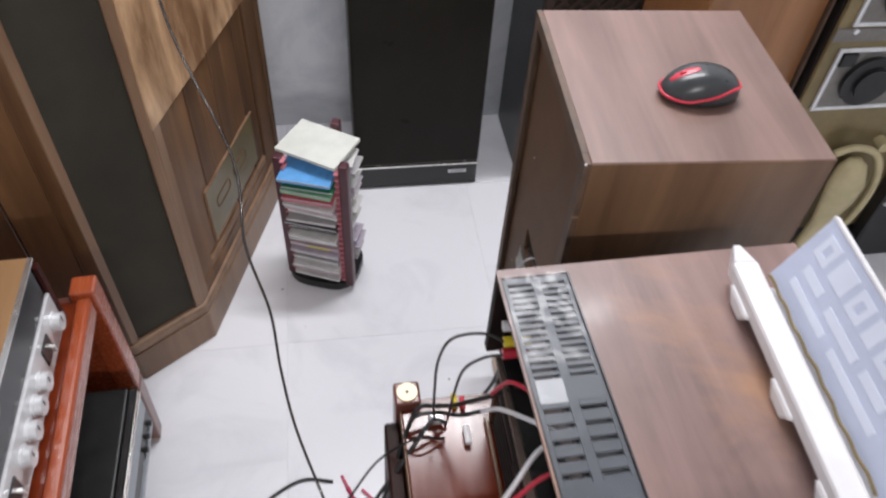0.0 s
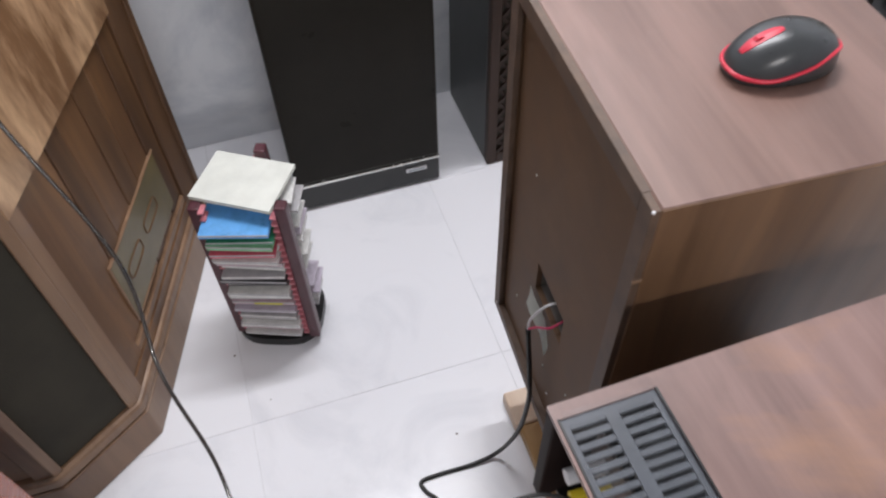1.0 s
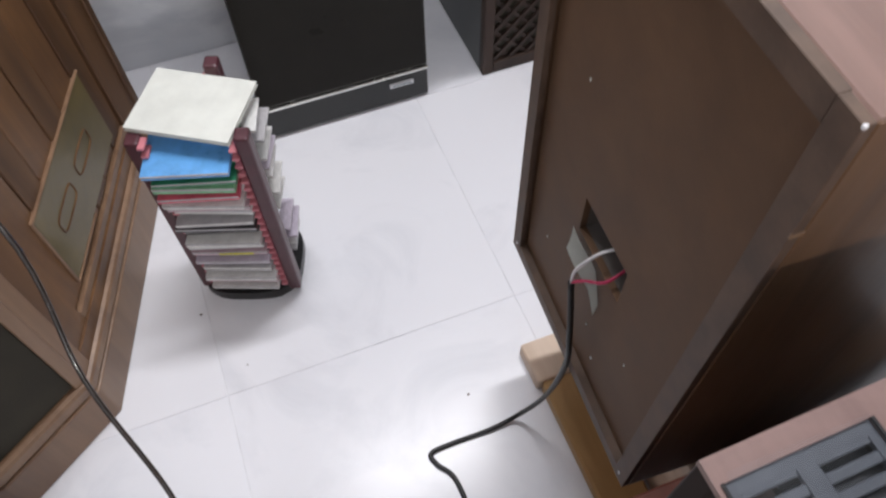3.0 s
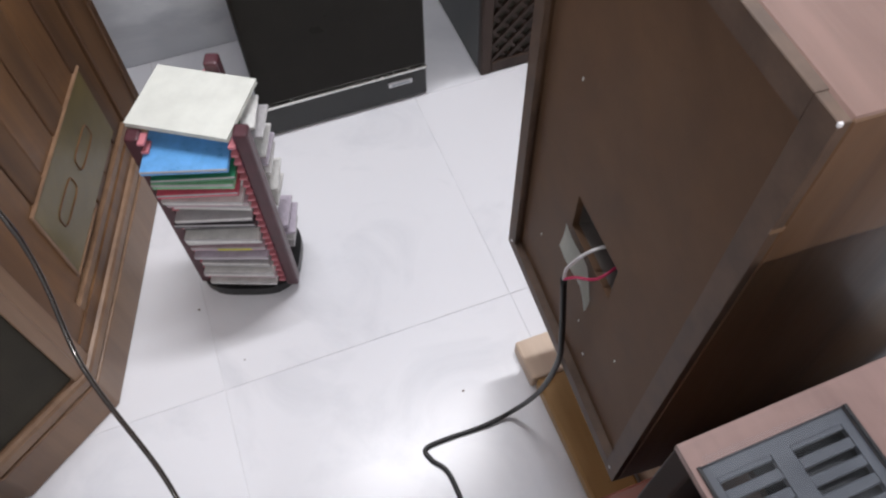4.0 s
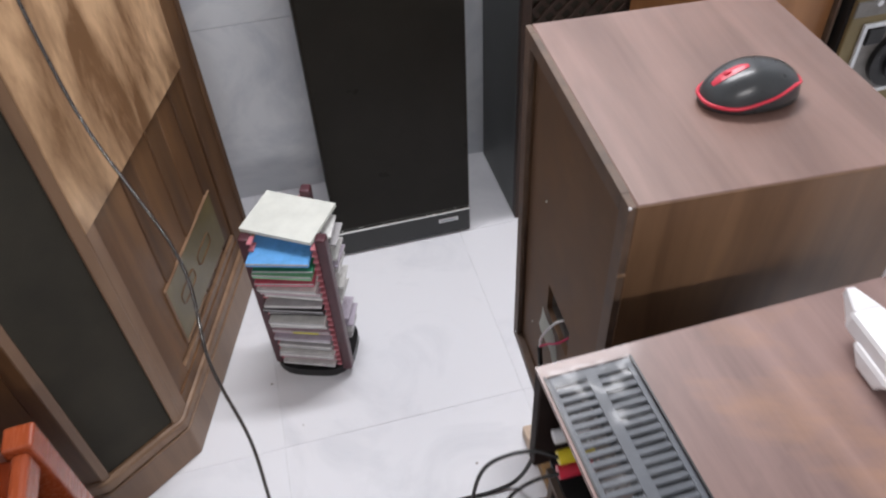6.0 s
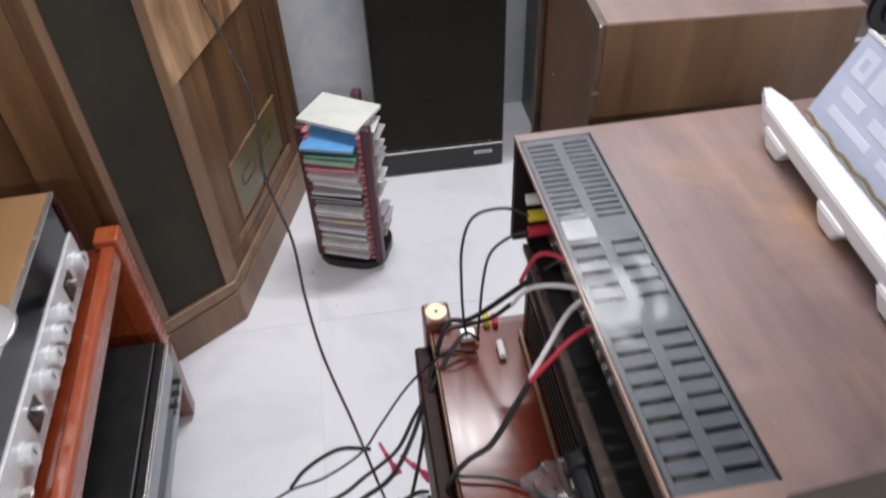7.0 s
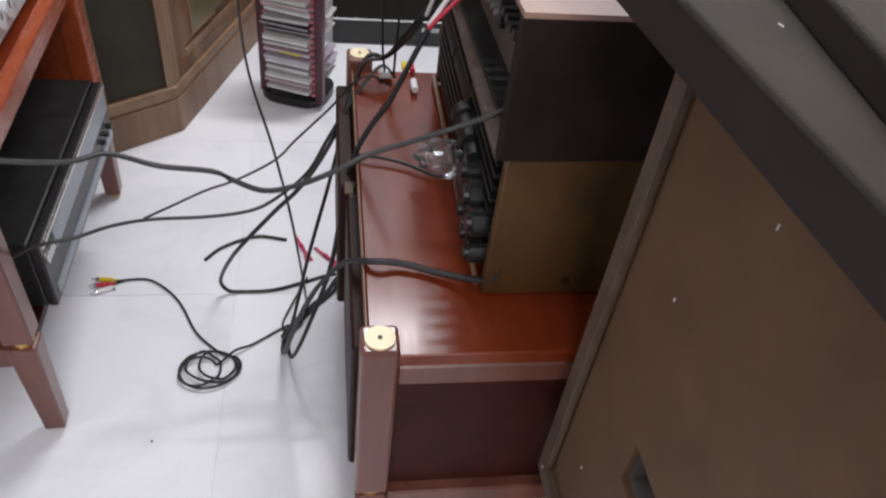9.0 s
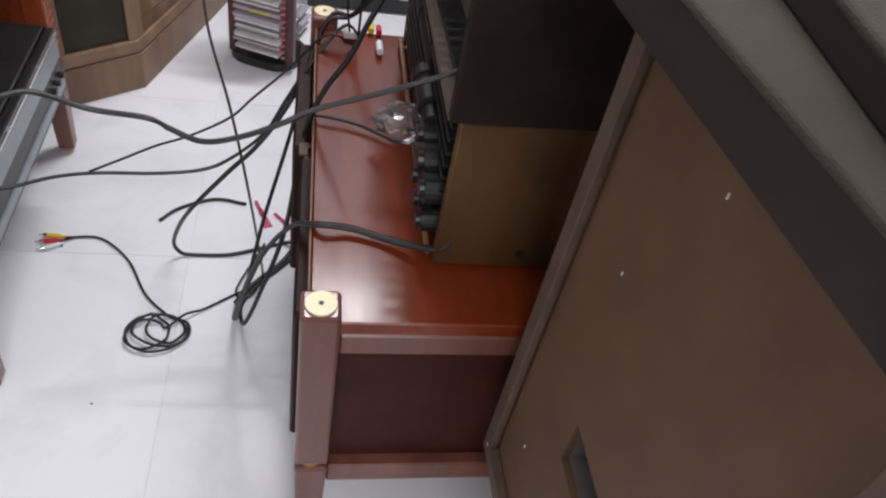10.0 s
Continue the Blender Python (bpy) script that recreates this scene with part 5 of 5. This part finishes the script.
cable("audio_cable", [(-0.17, -0.68, 0.81), (-0.205, -0.67, 0.77), (-0.26, -0.62, 0.66), (-0.287, -0.585, 0.60), (-0.32, -0.585, 0.598), (-0.348, -0.62, 0.55), (-0.37, -0.655, 0.50), (-0.405, -0.71, 0.46), (-0.444, -0.745, 0.42), (-0.496, -0.735, 0.35), (-0.575, -0.70, 0.22), (-0.625, -0.61, 0.06), (-0.618, -0.60, 0.015), (-0.593, -0.597, z), (-0.521, -0.594, z), (-0.46, -0.574, z), (-0.40, -0.55, z), (-0.375, -0.56, 0.02)], 0.0042, RUBBER, "black audio cable looping from the receiver to the floor")
cable("audio_cable", [(-0.255, -0.86, 0.795), (-0.28, -0.868, 0.74), (-0.305, -0.87, 0.68), (-0.332, -0.852, 0.62), (-0.354, -0.838, 0.55), (-0.370, -0.83, 0.44), (-0.39, -0.83, 0.30), (-0.43, -0.84, 0.16), (-0.465, -0.81, 0.03), (-0.478, -0.75, z), (-0.465, -0.71, z), (-0.43, -0.66, z), (-0.38, -0.60, z), (-0.37, -0.58, 0.02)], 0.0042, RUBBER, "black audio cable draped over the rack edge")
cable("audio_cable", [(-0.235, -0.67, 0.72), (-0.26, -0.64, 0.66), (-0.29, -0.60, 0.605), (-0.33, -0.60, 0.59), (-0.355, -0.63, 0.52), (-0.39, -0.70, 0.40), (-0.43, -0.74, 0.25), (-0.47, -0.76, 0.06), (-0.49, -0.73, z), (-0.47, -0.70, z), (-0.42, -0.63, z)], 0.0036, RUBBER, "black audio cable hanging over the rack corner")
cable("mains_lead", [(-0.175, -1.14, 0.61), (-0.19, -1.14, 0.585), (-0.245, -1.109, 0.567), (-0.295, -1.09, 0.567), (-0.339, -1.085, 0.567), (-0.372, -1.04, 0.52), (-0.415, -1.0, 0.42), (-0.455, -0.925, 0.24), (-0.478, -0.84, 0.08), (-0.486, -0.76, 0.008), (-0.475, -0.71, z), (-0.45, -0.67, z), (-0.40, -0.61, z), (-0.37, -0.57, 0.02)], 0.0034, GREY_CABLE, "dark flat mains lead lying across the red rack", 1.7)
cable("thin_lead", [(-0.185, -0.90, 0.60), (-0.215, -0.90, 0.568), (-0.28, -0.86, 0.566), (-0.335, -0.845, 0.567), (-0.352, -0.84, 0.555), (-0.37, -0.84, 0.50)], 0.0026, RUBBER, "thin black lead lying on the red rack top")
cable("cable_stub", [(-0.678, -0.492, z), (-0.64, -0.447, z), (-0.565, -0.41, z), (-0.492, -0.422, z)], 0.004, RUBBER, "short cut end of black cable on the floor")


def build_av_lead():
    c = thing("av_lead", T((0, 0, 0)), "coiled black AV lead with coloured plugs on the floor", "cable")
    pts = [(-0.86, -0.558, z), (-0.79, -0.557, z), (-0.722, -0.62, z), (-0.672, -0.715, z), (-0.625, -0.766, z)]
    rr = random.Random(3)
    for i in range(46):
        a = 1.2 - i * 2 * math.pi / 11
        k = 0.043 + 0.011 * math.sin(i * 0.37) + rr.uniform(-0.003, 0.003)
        turn = i / 11
        pts.append((-0.632 + 0.012 * math.cos(turn * 2.3) + k * math.cos(a), -0.815 + 0.010 * math.sin(turn * 2.9) + k * 0.9 * math.sin(a), z + 0.0008 * (i % 11)))
    pts += [(-0.585, -0.775, 0.012), (-0.55, -0.752, z), (-0.50, -0.715, z), (-0.477, -0.70, z)]
    part("lead", tube(pts, 0.0026, per=6), RUBBER, c, smooth=True)
    for mat, (x, y), a in ((YELLOW_PL, (-0.885, -0.556), 176), (RED_PL, (-0.888, -0.572), 188), (WHITE_PL, (-0.882, -0.588), 205)):
        M = T((x, y, 0.006)) @ Matrix.Rotation(radians(a), 4, "Z")
        pl = part("plug", cyl(cyl(bmesh.new(), (0, 0, 0), 0.005, 0.026, "X", 14), (-0.018, 0, 0), 0.003, 0.014, "X", 10), mat, c, "coloured phono plug", M)
        part("pin", cyl(cyl(bmesh.new(), (0.017, 0, 0), 0.0042, 0.008, "X", 12), (0.024, 0, 0), 0.0016, 0.012, "X", 8), CHROME, pl)
        part("branch", tube([(x + 0.02, y + 0.002, z), ((x - 0.85) / 2 - 0.0 + 0.0, (y - 0.558) / 2, z), (-0.845, -0.558, z)], 0.0016, seg=6), RUBBER, c)
    return c


build_av_lead()


def build_ribbon(m, label):
    c = thing("red_plug", m, label, "plug")
    part("boot", cyl(bmesh.new(), (0.004, 0, 0.006), 0.0055, 0.034, "X", 12, 0.0035), MAGENTA, c)
    fl = boxed(0.018, 0.048, -0.012, 0.012, 0.001, 0.0045, 0.001)
    for v in fl.verts:
        v.co.y *= 0.45 + 0.55 * (v.co.x - 0.018) / 0.03
        v.co.z += 0.006 * math.sin(v.co.x * 90)
    part("flag", fl, MAGENTA, c, "flat flared magenta-red flag")
    part("tail", boxed(-0.05, -0.012, -0.0035, 0.0035, 0.003, 0.006, 0.001), MAGENTA, c)


build_ribbon(T((-0.452, -0.455, 0)) @ Matrix.Rotation(radians(-68), 4, "Z"), "flat red plug lying on the floor")
build_ribbon(T((-0.392, -0.488, 0)) @ Matrix.Rotation(radians(-50), 4, "Z"), "small red plug lying on the floor")

# plugs and wires behind the receivers
def build_phono_set():
    c = thing("phono_plugs", T((0, 0, 0)), "white, yellow and red phono plugs in the receiver sockets", "plug")
    for mat, zz, yy in ((WHITE_PL, 0.878, -0.627), (YELLOW_PL, 0.862, -0.643), (RED_PL, 0.838, -0.647)):
        part("plug", cyl(bmesh.new(), (-0.19, yy, zz), 0.008, 0.04, "X", 14), mat, c, "coloured phono plug")
    return c


build_phono_set()
cable("phono_lead", [(-0.205, -0.645, 0.862), (-0.24, -0.632, 0.872), (-0.283, -0.63, 0.862), (-0.30, -0.63, 0.81), (-0.302, -0.63, 0.73), (-0.298, -0.62, 0.64), (-0.29, -0.60, 0.578)], 0.0022, RUBBER, "thin black phono lead arching behind the receiver")
cable("phono_lead", [(-0.205, -0.65, 0.84), (-0.235, -0.645, 0.83), (-0.262, -0.642, 0.80), (-0.272, -0.64, 0.74), (-0.275, -0.63, 0.65), (-0.275, -0.612, 0.576)], 0.0022, RUBBER, "thin black phono lead arching behind the receiver")
cable("white_wire", [(-0.165, -0.795, 0.862), (-0.20, -0.812, 0.852), (-0.23, -0.838, 0.826), (-0.256, -0.858, 0.795)], 0.0035, WHITE_PL, "white speaker wire behind the receiver")
cable("white_wire", [(-0.165, -0.79, 0.86), (-0.20, -0.75, 0.835), (-0.222, -0.705, 0.785), (-0.234, -0.672, 0.722)], 0.0035, WHITE_PL, "white speaker wire behind the receiver")
cable("red_wire", [(-0.165, -0.835, 0.852), (-0.20, -0.842, 0.842), (-0.232, -0.854, 0.818), (-0.257, -0.862, 0.793)], 0.0032, RED_PL, "red speaker wire behind the receiver")
cable("red_wire", [(-0.165, -0.76, 0.865), (-0.195, -0.72, 0.86), (-0.21, -0.69, 0.83), (-0.222, -0.665, 0.76)], 0.0032, RED_PL, "red speaker wire behind the receiver")


def build_plug_cluster():
    c = thing("rca_plugs", T((-0.25, -0.62, 0.561)), "loose phono plugs with yellow and red bodies on the rack", "plug")
    part("white_body", cyl(bmesh.new(), (0.012, -0.008, 0.006), 0.006, 0.032, "Y", 14), WHITE_PL, c, "white plug body")
    part("yellow_body", cyl(bmesh.new(), (0.0, 0.062, 0.0035), 0.0055, 0.024, "Y", 14), YELLOW_PL, c, "yellow plug body")
    part("red_body", cyl(bmesh.new(), (0.014, 0.058, 0.003), 0.005, 0.022, "Y", 14), RED_PL, c, "red plug body")
    part("adapter", boxed(-0.05, -0.025, 0.02, 0.04, 0.0, 0.014, 0.002), SILVER, c, "pale metal adapter")


build_plug_cluster()

# crumbs on the floor tiles
for x, y, r in ((-0.614, 0.194, 0.0022), (-0.169, -0.165, 0.0022), (-0.55, 0.05, 0.0014), (-0.32, -0.33, 0.0016), (-0.72, -0.98, 0.002)):
    crumb = bmesh.new()
    bmesh.ops.create_icosphere(crumb, subdivisions=1, radius=r)
    for v in crumb.verts:
        v.co = Vector((x + v.co.x * 1.5, y + v.co.y, r * 0.6 + v.co.z * 0.6))
    solo("crumb", crumb, EDGE_TRIM, "tiny dark crumb lying on the floor tile", "crumb", "crumbs on the floor")

# ---- tiles ----
tile = None
nx0, nx1, ny0, ny1 = -3, 2, -6, 1
for i in range(nx0, nx1 + 1):
    for j in range(ny0, ny1 + 1):
        mm = T((i * 0.6 + 0.3, j * 0.6 + 0.3, 0))
        if tile is None:
            tile = part("tile", boxed(-0.2992, 0.2992, -0.2992, 0.2992, -0.012, 0.0, 0.0005), FLOOR_TILE, floor, m=mm)
        else:
            again(tile, floor, mm)
wt = None
for i in range(-3, 3):
    for j in range(0, 5):
        mm = T((i * 0.6, Y1 + 0.004, j * 0.6 + 0.3))
        if wt is None:
            wt = part("tile", boxed(-0.2990, 0.2990, -0.004, 0.006, -0.2990, 0.2990, 0.0008), WALL_TILE, wall_n, m=mm)
        else:
            again(wt, wall_n, mm)
